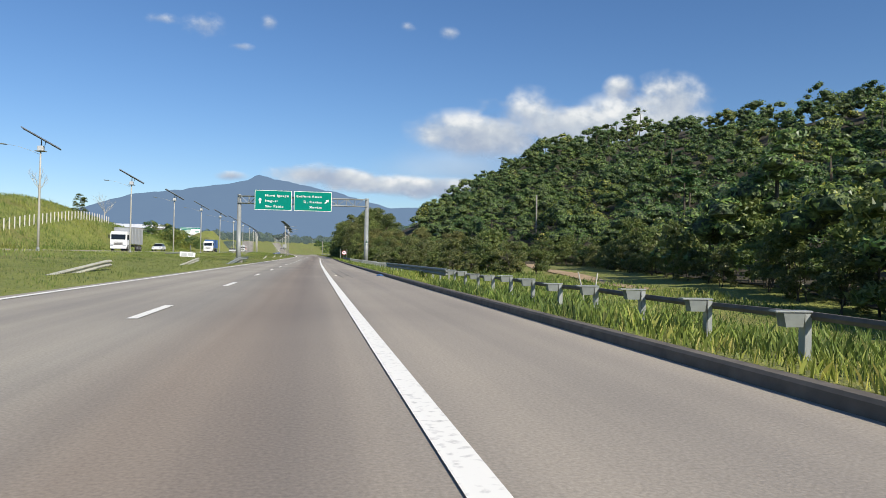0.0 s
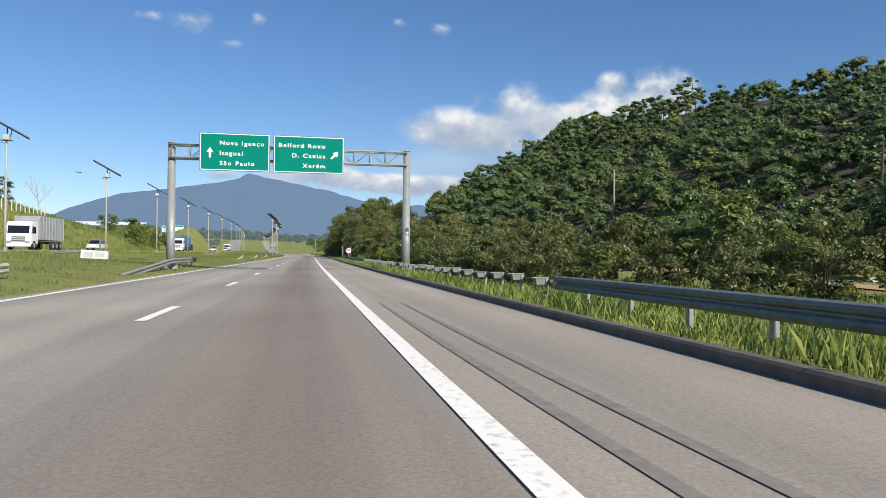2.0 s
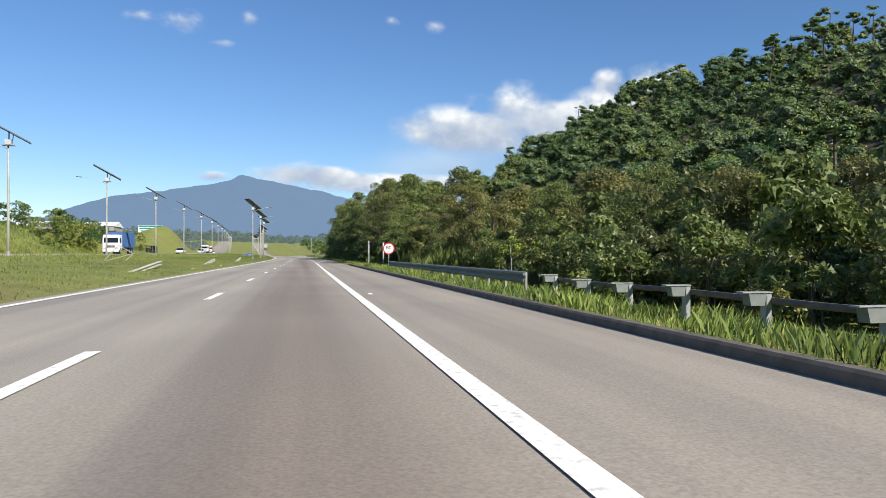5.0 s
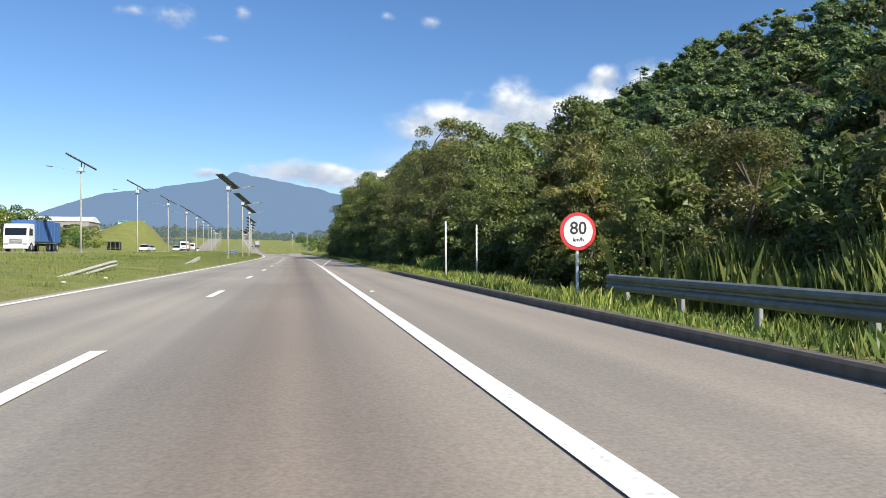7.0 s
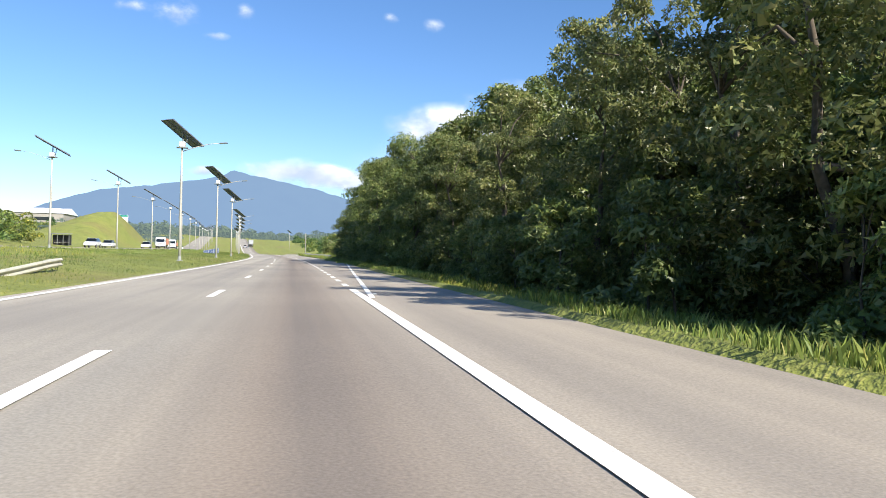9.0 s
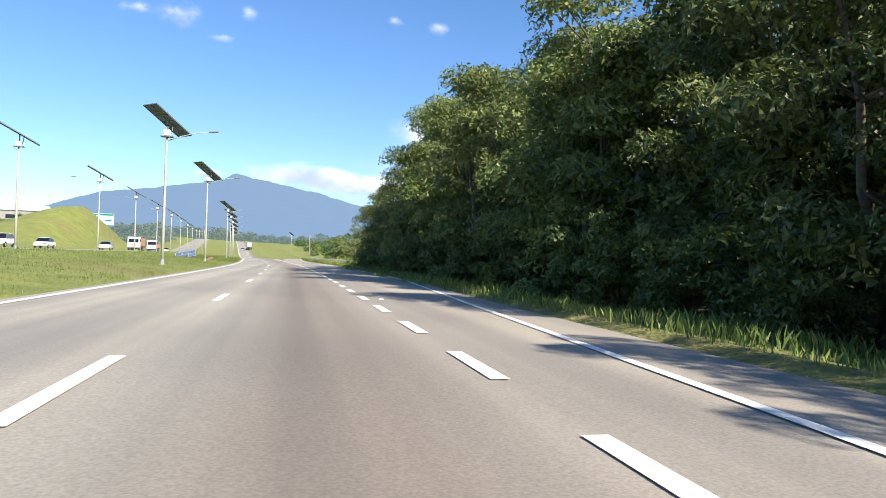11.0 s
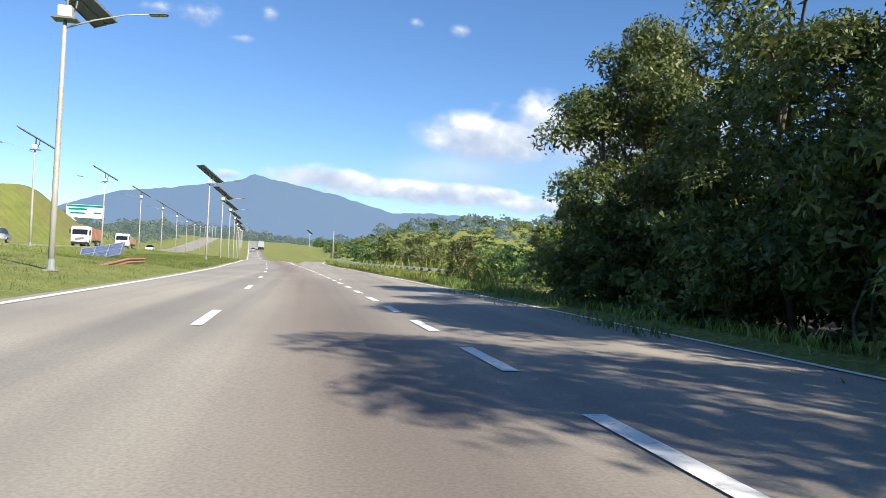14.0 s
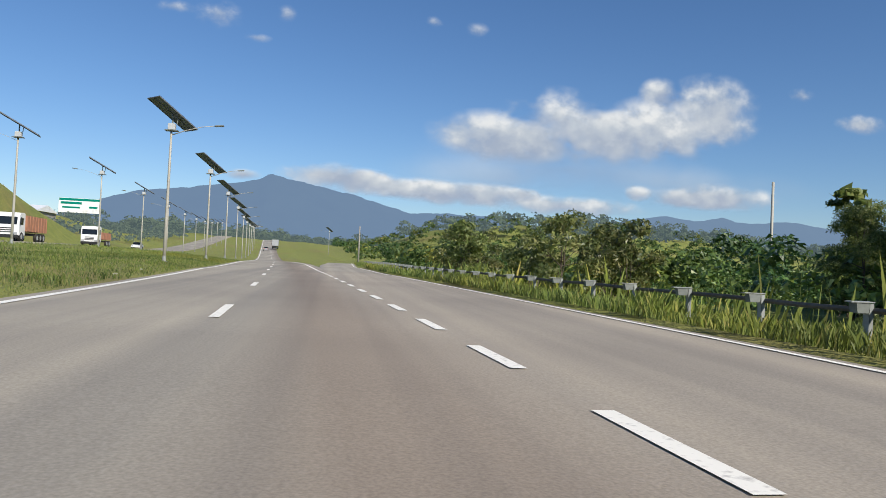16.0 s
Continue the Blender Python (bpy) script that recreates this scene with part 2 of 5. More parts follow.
GREY_BOX = worn("grey_cargo_box", (0.36, 0.38, 0.40), 0.5)
ORANGE_BODY = worn("rusty_orange_body", (0.42, 0.20, 0.12), 0.7)
BARK = worn("bark", (0.12, 0.098, 0.072), 0.95, spread=0.5, scale=9)
LITTER = worn("leaf_litter", (0.075, 0.062, 0.035), 0.95, spread=0.5, scale=1.5, dirt=(0.03, 0.035, 0.015))
DIRT = worn("red_earth", (0.44, 0.31, 0.18), 0.95, spread=0.3, scale=1.2, dirt=(0.25, 0.2, 0.1))
GLASS_DARK, _t, _b = material("dark_glass", 0.08)
_b.inputs["Base Color"].default_value = (0.01, 0.013, 0.016, 1)
LEAF = leaf_material("leaf_green", ((0.075, 0.115, 0.03), (0.13, 0.175, 0.045), (0.2, 0.235, 0.07), (0.25, 0.265, 0.10)))
LEAF_OLIVE = leaf_material("leaf_olive", ((0.08, 0.115, 0.035), (0.15, 0.175, 0.055), (0.23, 0.24, 0.085), (0.31, 0.29, 0.14)), 0.42, 0.38)
LEAF_DRY = leaf_material("leaf_reddish", ((0.10, 0.13, 0.035), (0.20, 0.20, 0.06), (0.265, 0.25, 0.085), (0.34, 0.285, 0.12)))
LEAF_LIME = leaf_material("leaf_lime", ((0.16, 0.22, 0.02), (0.25, 0.32, 0.03), (0.34, 0.41, 0.05), (0.43, 0.48, 0.08)))
LEAF_HILL = leaf_material("leaf_hillside", ((0.0596, 0.1156, 0.0425), (0.1065, 0.1768, 0.0562), (0.1704, 0.2516, 0.075), (0.2982, 0.34, 0.125)), 0.45, 0.28, per_tree=True)
# crown filler: near-black to green noise paints the shade between leaves
CORE_SHADED, _t, _b = material("inner_foliage", 0.7)
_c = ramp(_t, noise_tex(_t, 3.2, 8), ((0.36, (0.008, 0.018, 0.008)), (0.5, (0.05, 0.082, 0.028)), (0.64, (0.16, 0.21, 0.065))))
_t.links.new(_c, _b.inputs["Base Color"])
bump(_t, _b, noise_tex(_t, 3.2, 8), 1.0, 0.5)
BLADE = leaf_material("grass_blade", ((0.0885, 0.14, 0.03), (0.1534, 0.2184, 0.045), (0.2242, 0.2856, 0.065), (0.3422, 0.3416, 0.12)), 0.6, 0.3)
# far land: the second colour is painted haze, mixed in as a glow
FAR_WOOD = make_far("hazed_far_woods", (0.085, 0.115, 0.045), (0.125, 0.175, 0.20), 0.4)
MOUNTAIN = make_far("hazed_mountain", (0.06, 0.085, 0.06), (0.132, 0.203, 0.318), 0.87)
MOUNTAIN_FAR = make_far("hazed_far_mountain", (0.05, 0.07, 0.05), (0.145, 0.22, 0.335), 0.85)


# ---- mesh helpers ----
def link(name, data, mat, parent=None, label="", smooth_faces=False):
    ob = new(name, data)
    if mat is not None and not data.materials:
        data.materials.append(mat)
    if smooth_faces:
        data.polygons.foreach_set("use_smooth", np.ones(len(data.polygons), bool))
    if parent is not None:
        ob.parent = parent
    if label:
        tagged(ob, label)
    return ob


def part(name, bm, mat, parent=None, label="", smooth_faces=False):
    me = bpy.data.meshes.new(name)
    bm.to_mesh(me)
    bm.free()
    return link(name, me, mat, parent, label, smooth_faces)


def from_arrays(name, verts, faces):
    """A mesh from numpy arrays; all faces have the same number of corners."""
    me = bpy.data.meshes.new(name)
    verts, faces = np.asarray(verts, np.float32), np.asarray(faces, np.int32)
    n, k = faces.shape
    me.vertices.add(len(verts))
    me.vertices.foreach_set("co", verts.ravel())
    me.loops.add(n * k)
    me.loops.foreach_set("vertex_index", faces.ravel())
    me.polygons.add(n)
    me.polygons.foreach_set("loop_start", np.arange(n, dtype=np.int32) * k)
    me.update(calc_edges=True)
    return me


def box(bm, size, m=Matrix(), bevel=0.0):
    r = bmesh.ops.create_cube(bm, size=1.0, matrix=m @ Matrix.Diagonal((*size, 1)))
    if bevel:
        es = list({e for v in r["verts"] for e in v.link_edges})
        bmesh.ops.bevel(bm, geom=es, offset=bevel, segments=2, affect="EDGES")


def tube(bm, points, radii, sides=10, caps=True):
    """A tube along points, with a radius at each."""
    rings = []
    for i, p in enumerate(points):
        p = Vector(p)
        d = (Vector(points[min(i + 1, len(points) - 1)]) - Vector(points[max(i - 1, 0)])).normalized()
        q = d.to_track_quat("Z", "Y")
        rings.append([bm.verts.new(p + q @ Vector((math.cos(a) * radii[i], math.sin(a) * radii[i], 0))) for a in (2 * math.pi * k / sides for k in range(sides))])
    for a, b in zip(rings, rings[1:]):
        for k in range(sides):
            bm.faces.new((a[k], a[(k + 1) % sides], b[(k + 1) % sides], b[k]))
    if caps:
        bm.faces.new(rings[0][::-1])
        bm.faces.new(rings[-1])


def sweep(bm, profile, stations, closed=False):
    """Sweeps (offset, height) profile points along the road's line through the stations."""
    rows = [[bm.verts.new(at(o, y, z)) for o, z in profile] for y in stations]
    n = len(profile)
    for a, b in zip(rows, rows[1:]):
        for k in range(n if closed else n - 1):
            bm.faces.new((a[k], a[(k + 1) % n], b[(k + 1) % n], b[k]))
    if closed:
        bm.faces.new(rows[0])
        bm.faces.new(rows[-1][::-1])
    bmesh.ops.recalc_face_normals(bm, faces=bm.faces)


def empty(name, label, category, group="", place=(0, 0, 0), turn=0.0):
    ob = new(name)
    ob.empty_display_size = 0.3
    ob.matrix_basis = Matrix.Translation(place) @ Matrix.Rotation(radians(turn), 4, "Z")
    return tagged(ob, label, category, group)


def text_mesh(body, size, depth=0.004, spacing=1.0):
    """Letters as a mesh, in the x-z plane, facing -y."""
    cu = bpy.data.curves.new("letters", "FONT")
    cu.body, cu.size, cu.extrude, cu.resolution_u, cu.offset = body, size, depth, 3, size * 0.012
    cu.space_character = spacing
    ob = bpy.data.objects.new("letters", cu)
    scene.collection.objects.link(ob)
    dg = bpy.context.evaluated_depsgraph_get()
    me = bpy.data.meshes.new_from_object(ob.evaluated_get(dg))
    bpy.data.objects.remove(ob)
    me.transform(Matrix.Rotation(radians(90), 4, "X"))
    return me


def letters(me):
    """Splits a word's mesh into one mesh a letter: pieces that overlap sideways (a dot, an accent) stay together."""
    bm = bmesh.new()
    bm.from_mesh(me)
    left, groups = set(bm.verts), []
    while left:
        todo, isle = [left.pop()], set()
        while todo:
            v = todo.pop()
            isle.add(v)
            for e in v.link_edges:
                o = e.other_vert(v)
                if o in left:
                    left.remove(o)
                    todo.append(o)
        groups.append([min(v.co.x for v in isle), max(v.co.x for v in isle), isle])
    groups.sort(key=lambda g: g[0])
    merged = []
    for lo, hi, isle in groups:
        if merged and lo < merged[-1][1] - 0.3 * min(hi - lo, merged[-1][1] - merged[-1][0]):
            merged[-1][1] = max(merged[-1][1], hi)
            merged[-1][2] |= isle
        else:
            merged.append([lo, hi, isle])
    out = []
    for lo, hi, isle in merged:
        index = {v: i for i, v in enumerate(isle)}
        data = bpy.data.meshes.new("letter")
        data.from_pydata([v.co[:] for v in isle], [], [[index[v] for v in f.verts] for f in bm.faces if f.verts[0] in index])
        out.append(data)
    bm.free()
    return out


def span(a, b, step):
    n = max(1, round((b - a) / step))
    return [a + (b - a) * i / n for i in range(n + 1)]


# ---- ground, road ----
def build_ground():
    offs = sorted({*span(-40, -8, 1.6), *span(-8, -4.4, 0.4), -4.6, 0, 6.3, 6.62, *span(7, 26, 1.2), *span(26, 130, 4), *span(130, 500, 25), *span(500, 4900, 400),
                   *span(-110, -40, 3.5), *span(-600, -110, 30), *span(-4900, -600, 400)})
    ys = sorted({*span(-60, 460, 3), *span(460, 900, 12), *span(900, 2000, 50), *span(2000, 4900, 400), *span(-4900, -60, 400)})
    verts = [(cx(y) + o, y, ground(cx(y) + o, y)) for y in ys for o in offs]
    n = len(offs)
    faces = [(j * n + i, j * n + i + 1, (j + 1) * n + i + 1, (j + 1) * n + i) for j in range(len(ys) - 1) for i in range(n - 1)]
    return tagged(link("ground", from_arrays("ground", verts, faces), MEADOW, smooth_faces=True), "wide green and straw-coloured grassland rising into hills", "ground", kind="structure")


build_ground()
STATIONS = span(-40, 470, 3) + span(470, 760, 10)[1:]


def build_road():
    bm = bmesh.new()
    across = bm.verts.layers.float.new("across")
    rows = []
    for y in STATIONS:
        r = right_edge(y) if y < 332 else 4.3
        rows.append([bm.verts.new(at(o, y, z)) for o, z in ((-4.2, -0.2), (-4.08, 0), (-3.6, 0), (0, 0), (3.6, 0), (r, 0), (r + 0.02, -0.2))])
        for v, o in zip(rows[-1], (-4.2, -4.08, -3.6, 0, 3.6, r, r)):
            v[across] = o / 8
    for a, b in zip(rows, rows[1:]):
        for k in range(6):
            bm.faces.new((a[k], a[k + 1], b[k + 1], b[k]))
    bmesh.ops.recalc_face_normals(bm, faces=bm.faces)
    road = tagged(part("road", bm, ASPHALT), "worn grey-brown asphalt carriageway with darker wheel tracks", "road", kind="structure")
    bm = bmesh.new()
    rows = []
    for y in span(329, 445, 4):
        a, b = lerp(((329, 4.25), (345, 4.4), (360, 5.2), (400, 9.0), (440, 15.2)), y), right_edge(y)
        z = cz(330) - cz(y) + lerp(((330, 0.0), (365, 0.25), (400, 0.5), (445, -0.4)), y)
        rows.append([bm.verts.new(at(o, y, z + d)) for o, d in ((a - 0.05, -0.25), (a, 0), ((a + b) / 2, 0), (b, 0), (b + 0.05, -0.25))])
    for p, q in zip(rows, rows[1:]):
        for k in range(4):
            bm.faces.new((p[k], p[k + 1], q[k + 1], q[k]))
    bmesh.ops.recalc_face_normals(bm, faces=bm.faces)
    tagged(part("road_exit", bm, ASPHALT), "grey asphalt exit lane leaving to the side", "road", kind="structure")
    bm = bmesh.new()
    sweep(bm, [(-32.2, -0.2 + 1.0), (-32, 1.12), (-23.2, 1.12), (-23, 0.8)], STATIONS)
    tagged(part("road_opposite", bm, ASPHALT), "pale asphalt carriageway beyond the median", "road", kind="structure")

    def strip(name, o0, o1, y0, y1, label):
        bm = bmesh.new()
        sweep(bm, [(o0, 0.012), (o1, 0.012)], span(y0, y1, 3))
        for f in bm.faces:
            if f.normal.z < 0:
                f.normal_flip()
        return part(name, bm, WHITE_LINE, road, label)
    strip("edge_line", -3.75, -3.55, -40, 740, "continuous white edge line")
    strip("edge_line", 3.40, 3.60, -40, 172, "broad continuous white edge line")
    bm = bmesh.new()
    rows = []
    for y in span(168, 440, 3):
        o = lerp(((168, 3.66), (186, 4.72), (204, 5.85), (222, 7.17), (231, 7.39), (259, 7.68), (286, 7.97), (330, 8.05)), y) if y < 330 else right_edge(y) - 0.35
        z = 0.014 if y < 330 else cz(330) - cz(y) + lerp(((330, 0.0), (365, 0.25), (400, 0.5), (445, -0.4)), y) + 0.014
        rows.append((bm.verts.new(at(o - 0.07, y, z)), bm.verts.new(at(o + 0.07, y, z))))
    for (a, b), (c, d) in zip(rows, rows[1:]):
        bm.faces.new((a, b, d, c))
    part("edge_line", bm, WHITE_LINE, road, "thin continuous white edge line")
    for k in range(9):
        bm = bmesh.new()
        p = at(3.9, -10.3 + 36 * k, 0.008)
        box(bm, (0.11, 0.1, 0.03), Matrix.Translation(p), 0.01)
        part("road_stud", bm, WHITE_LINE, road)
    for o0, o1, y0, y1 in ((3.98, 4.15, 22, 40), (4.45, 4.6, 22, 40)):
        bm = bmesh.new()
        rows = []
        for k in range(13):
            y = y0 + (y1 - y0) * k / 12
            o = o0 + (o1 - o0) * (1 - k / 12) ** 1.5
            w = 0.065 * math.sin(math.pi * (k + 0.6) / 13.2)
            rows.append((bm.verts.new(at(o - w, y, 0.008)), bm.verts.new(at(o + w, y, 0.008))))
        for (a, b), (c, d) in zip(rows, rows[1:]):
            bm.faces.new((a, b, d, c))
        part("skid_mark", bm, TYRE_MARK, road, "dark rubber skid mark")
    for k in range(-3, 48):
        strip("lane_dash", -0.075, 0.095, 12 * k, 12 * k + 3, "")
    y = 174.0
    while y < 330:
        strip("merge_dash", 3.39, 3.57, y, y + 1.9, "")
        y += 3.9
    strip("edge_line", 3.40, 3.58, 330, 740, "continuous white line past the exit")
    return road


build_road()


def build_kerb():
    bm = bmesh.new()
    sweep(bm, [(6.42, -0.1), (6.43, 0.105), (6.46, 0.135), (6.60, 0.135), (6.62, -0.1)], span(-40, 156, 2), closed=True)
    for v in bm.verts:
        v.co.z -= 0.24 * smooth(148, 156, v.co.y)
    tagged(part("kerb", bm, KERB), "low dark stained concrete kerb along the shoulder", "kerb", kind="structure")


build_kerb()


# ---- distance: mountains, clouds, far woods ----
def build_range(name, profile, y, mat, label, seed, foot=0.0):
    """A range of mountains with spurs running down towards the viewer."""
    xs = span(profile[0][0], profile[-1][0], 22)
    verts, rows = [], 9
    for j in range(rows):
        v = j / (rows - 1)
        for x in xs:
            top = lerp(profile, x) * 0.955 + 9 * noise.fractal((x * 0.011, seed, 0), 0.8, 2.0, 5)
            spur = noise.fractal((x * 0.004, v * 1.2, seed), 0.9, 2.0, 5)
            h = foot + (top - foot) * v + (spur * 70 - 10) * math.sin(math.pi * v)
            verts.append((x, y - (1 - v) * 700 + spur * 120 * (1 - v) * v * 4, h))
    n = len(xs)
    faces = [(j * n + i, j * n + i + 1, (j + 1) * n + i + 1, (j + 1) * n + i) for j in range(rows - 1) for i in range(n - 1)]
    return tagged(link(name, from_arrays(name, verts, faces), mat, smooth_faces=True), label, "mountain", kind="structure")


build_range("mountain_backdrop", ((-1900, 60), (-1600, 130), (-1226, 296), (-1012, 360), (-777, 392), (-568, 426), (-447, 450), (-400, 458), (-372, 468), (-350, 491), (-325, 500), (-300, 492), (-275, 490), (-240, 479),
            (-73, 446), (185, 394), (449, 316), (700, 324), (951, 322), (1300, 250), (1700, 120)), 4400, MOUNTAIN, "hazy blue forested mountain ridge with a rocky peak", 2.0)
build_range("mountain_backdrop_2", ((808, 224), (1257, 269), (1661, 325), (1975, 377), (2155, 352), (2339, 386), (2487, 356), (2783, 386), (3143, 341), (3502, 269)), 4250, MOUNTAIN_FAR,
            "far mountain ridge with pale blue haze painted in", 9.0)


def cloud_material(name, full, fine=0.006, edge=3.0):
    m = bpy.data.materials.new(name)
    m.use_nodes = True
    t = m.node_tree
    t.nodes.remove(t.nodes["Principled BSDF"])
    tc = t.nodes.new("ShaderNodeTexCoord")
    sep = t.nodes.new("ShaderNodeSeparateXYZ")
    t.links.new(tc.outputs["Generated"], sep.inputs[0])

    def maths(op, a, b=0.0, c=0.0):
        n = t.nodes.new("ShaderNodeMath")
        n.operation = op
        for s, v in zip(n.inputs, (a, b, c)):
            if hasattr(v, "links"):
                t.links.new(v, s)
            else:
                s.default_value = v
        return n.outputs[0]
    billow = noise_tex(t, fine, 9, (1, 1, 1.3))
    soft = noise_tex(t, 0.0016, 3, (1, 1, 1))
    u = maths("MULTIPLY", maths("SUBTRACT", sep.outputs[0], 0.5), 2.0)
    v = maths("MULTIPLY", maths("SUBTRACT", sep.outputs[2], 0.5), 2.0)
    r = maths("SQRT", maths("ADD", maths("MULTIPLY", u, u), maths("MULTIPLY", v, v)))
    body = maths("ADD", maths("SUBTRACT", 1.0, r), maths("ADD", maths("MULTIPLY", maths("SUBTRACT", billow, 0.5), 1.5), maths("MULTIPLY", maths("SUBTRACT", soft, 0.5), 1.3)))
    fade = maths("MULTIPLY", maths("SUBTRACT", 1.0, r), edge)
    a = t.nodes.new("ShaderNodeMapRange")
    a.interpolation_type = "SMOOTHSTEP"
    for k, x in (("From Min", -0.12), ("From Max", 0.85), ("To Min", 0.0), ("To Max", full)):
        a.inputs[k].default_value = x
    t.links.new(body, a.inputs["Value"])
    alpha = maths("MULTIPLY", a.outputs[0], maths("MINIMUM", maths("MAXIMUM", fade, 0.0), 1.0))
    # sunlit tops and greyer bases are painted into the glow by height
    painted_lit = maths("ADD", maths("MULTIPLY", sep.outputs[2], 0.85), maths("MULTIPLY", maths("SUBTRACT", billow, 0.5), 1.6))
    col = ramp(t, painted_lit, ((0.15, (0.28, 0.33, 0.42)), (0.5, (0.40, 0.44, 0.49)), (0.8, (0.62, 0.63, 0.63))))
    e, tr, ms = t.nodes.new("ShaderNodeEmission"), t.nodes.new("ShaderNodeBsdfTransparent"), t.nodes.new("ShaderNodeMixShader")
    t.links.new(col, e.inputs[0])
    t.links.new(alpha, ms.inputs[0])
    t.links.new(tr.outputs[0], ms.inputs[1])
    t.links.new(e.outputs[0], ms.inputs[2])
    t.links.new(ms.outputs[0], t.nodes["Material Output"].inputs[0])
    return m


CLOUD, WISP = cloud_material("cloud_white", 0.95), cloud_material("cloud_wisp", 0.5, 0.014, 1.2)
HAZE = cloud_material("cloud_haze", 0.42, 0.0012, 0.9)


def build_cloud(x, z, w, h, y, mat):
    bm = bmesh.new()
    vs = [bm.verts.new(c) for c in ((-w / 2, 0, -h / 2), (w / 2, 0, -h / 2), (w / 2, 0, h / 2), (-w / 2, 0, h / 2))]
    bm.faces.new(vs)
    me = bpy.data.meshes.new("cloud")
    bm.to_mesh(me)
    bm.free()
    me.transform(Matrix.Translation((x, y, z)))
    ob = tagged(link("cloud", me, mat), "glowing cloud card with sunlit white top and grey base painted in", "cloud", "clouds in the sky", "structure")
    ob.visible_shadow = False


# x, z, width, height, at the distance of the sky
for k, c in enumerate(((1018, 790, 1030, 356), (1350, 919, 792, 435), (1624, 870, 673, 317), (1958, 895, 713, 475), (2005, 1130, 317, 237), (2370, 1089, 713, 435), (-30, 500, 640, 175), (120, 488, 420, 150),
                       (216, 481, 475, 158), (518, 451, 713, 158), (895, 440, 792, 158), (1157, 456, 276, 98), (1898, 509, 237, 118), (2470, 519, 951, 197), (2163, 493, 276, 118),
                       (1426, 403, 1188, 158), (-487, 475, 237, 79), (3457, 1064, 435, 158), (1190, 800, 1000, 330), (1500, 840, 900, 380), (1790, 850, 850, 380), (2150, 930, 760, 420), (2420, 985, 700, 330), (60, 480, 760, 190), (330, 455, 620, 150), (700, 440, 800, 170), (2300, 500, 900, 150))):
    build_cloud(*c, 4430 + 4 * k, CLOUD)
for k, c in enumerate(((-673, 1390, 317, 197), (-905, 1414, 276, 94), (-292, 1436, 134, 118), (572, 1474, 149, 86), (849, 1454, 166, 110), (3039, 1235, 237, 118), (-449, 1282, 173, 63))):
    build_cloud(*c, 4530 + 4 * k, WISP)

# wide faint glowing cards paint the haze about the cloud bank
for k, c in enumerate(((1450, 640, 2500, 460), (1000, 560, 1900, 300), (2300, 600, 2000, 330))):
    build_cloud(*c, 4570 + 4 * k, HAZE)


# ---- leaves and trees ----
RNG = np.random.default_rng(7)


def leaves(centres, radii, count, size, rng, up=0.35, long=1.3, plain=False, shell=0.55, loose=0.65):
    """Bent leaf blades over the shells of many ellipsoids; plain ones are a single triangle each."""
    centres, radii = np.asarray(centres, float), np.asarray(radii, float)
    weight = (radii[:, 0] * radii[:, 2]) ** 1.0
    pick = rng.choice(len(centres), count, p=weight / weight.sum())
    d = rng.normal(size=(count, 3))
    d /= np.linalg.norm(d, axis=1, keepdims=True)
    d[:, 2] = np.where((d[:, 2] < -0.3), -d[:, 2], d[:, 2])
    rad = rng.uniform(shell, 1.08, count) ** 0.6
    p = centres[pick] + d * radii[pick] * rad[:, None]
    nrm = d * 0.8 + rng.normal(size=(count, 3)) * loose + np.array((0, 0, up))
    nrm /= np.linalg.norm(nrm, axis=1, keepdims=True)
    a = np.cross(nrm, rng.normal(size=(count, 3)))
    a /= np.linalg.norm(a, axis=1, keepdims=True)
    b = np.cross(nrm, a)
    s = size * rng.uniform(0.6, 1.35, (count, 1))
    if plain:
        v = np.stack((p - a * s * 0.6 * long + b * s * 0.36, p - a * s * 0.45 * long - b * s * 0.36, p + a * s * 0.66 * long - nrm * s * 0.3), 1)
        return v.reshape(-1, 3)
    v = np.stack((p - a * s * 0.5 * long, p + b * s * 0.42 - nrm * s * 0.1, p + a * s * 0.5 * long - nrm * s * 0.25, p - b * s * 0.42 - nrm * s * 0.1), 1)
    return v.reshape(-1, 3)


def quads(v, n=4):
    return np.arange(len(v), dtype=np.int32).reshape(-1, n)


def crown_clumps(rng, height, width, base, n, flat=0.75, fill=1.0):
    cs, rs = [], []
    for i in range(n):
        u = rng.uniform(0, 1)
        z = base + (height - base) * u
        reach = width * (0.32 + 0.68 * math.sin(math.pi * min(0.95, 0.25 + 0.7 * u)))
        ang, rr = rng.uniform(0, 2 * math.pi), reach * rng.uniform(0.25, 0.85)
        r = width * rng.uniform(0.24, 0.42) * fill
        cs.append((math.cos(ang) * rr, math.sin(ang) * rr, z))
        rs.append((r, r, r * flat))
    return cs, rs


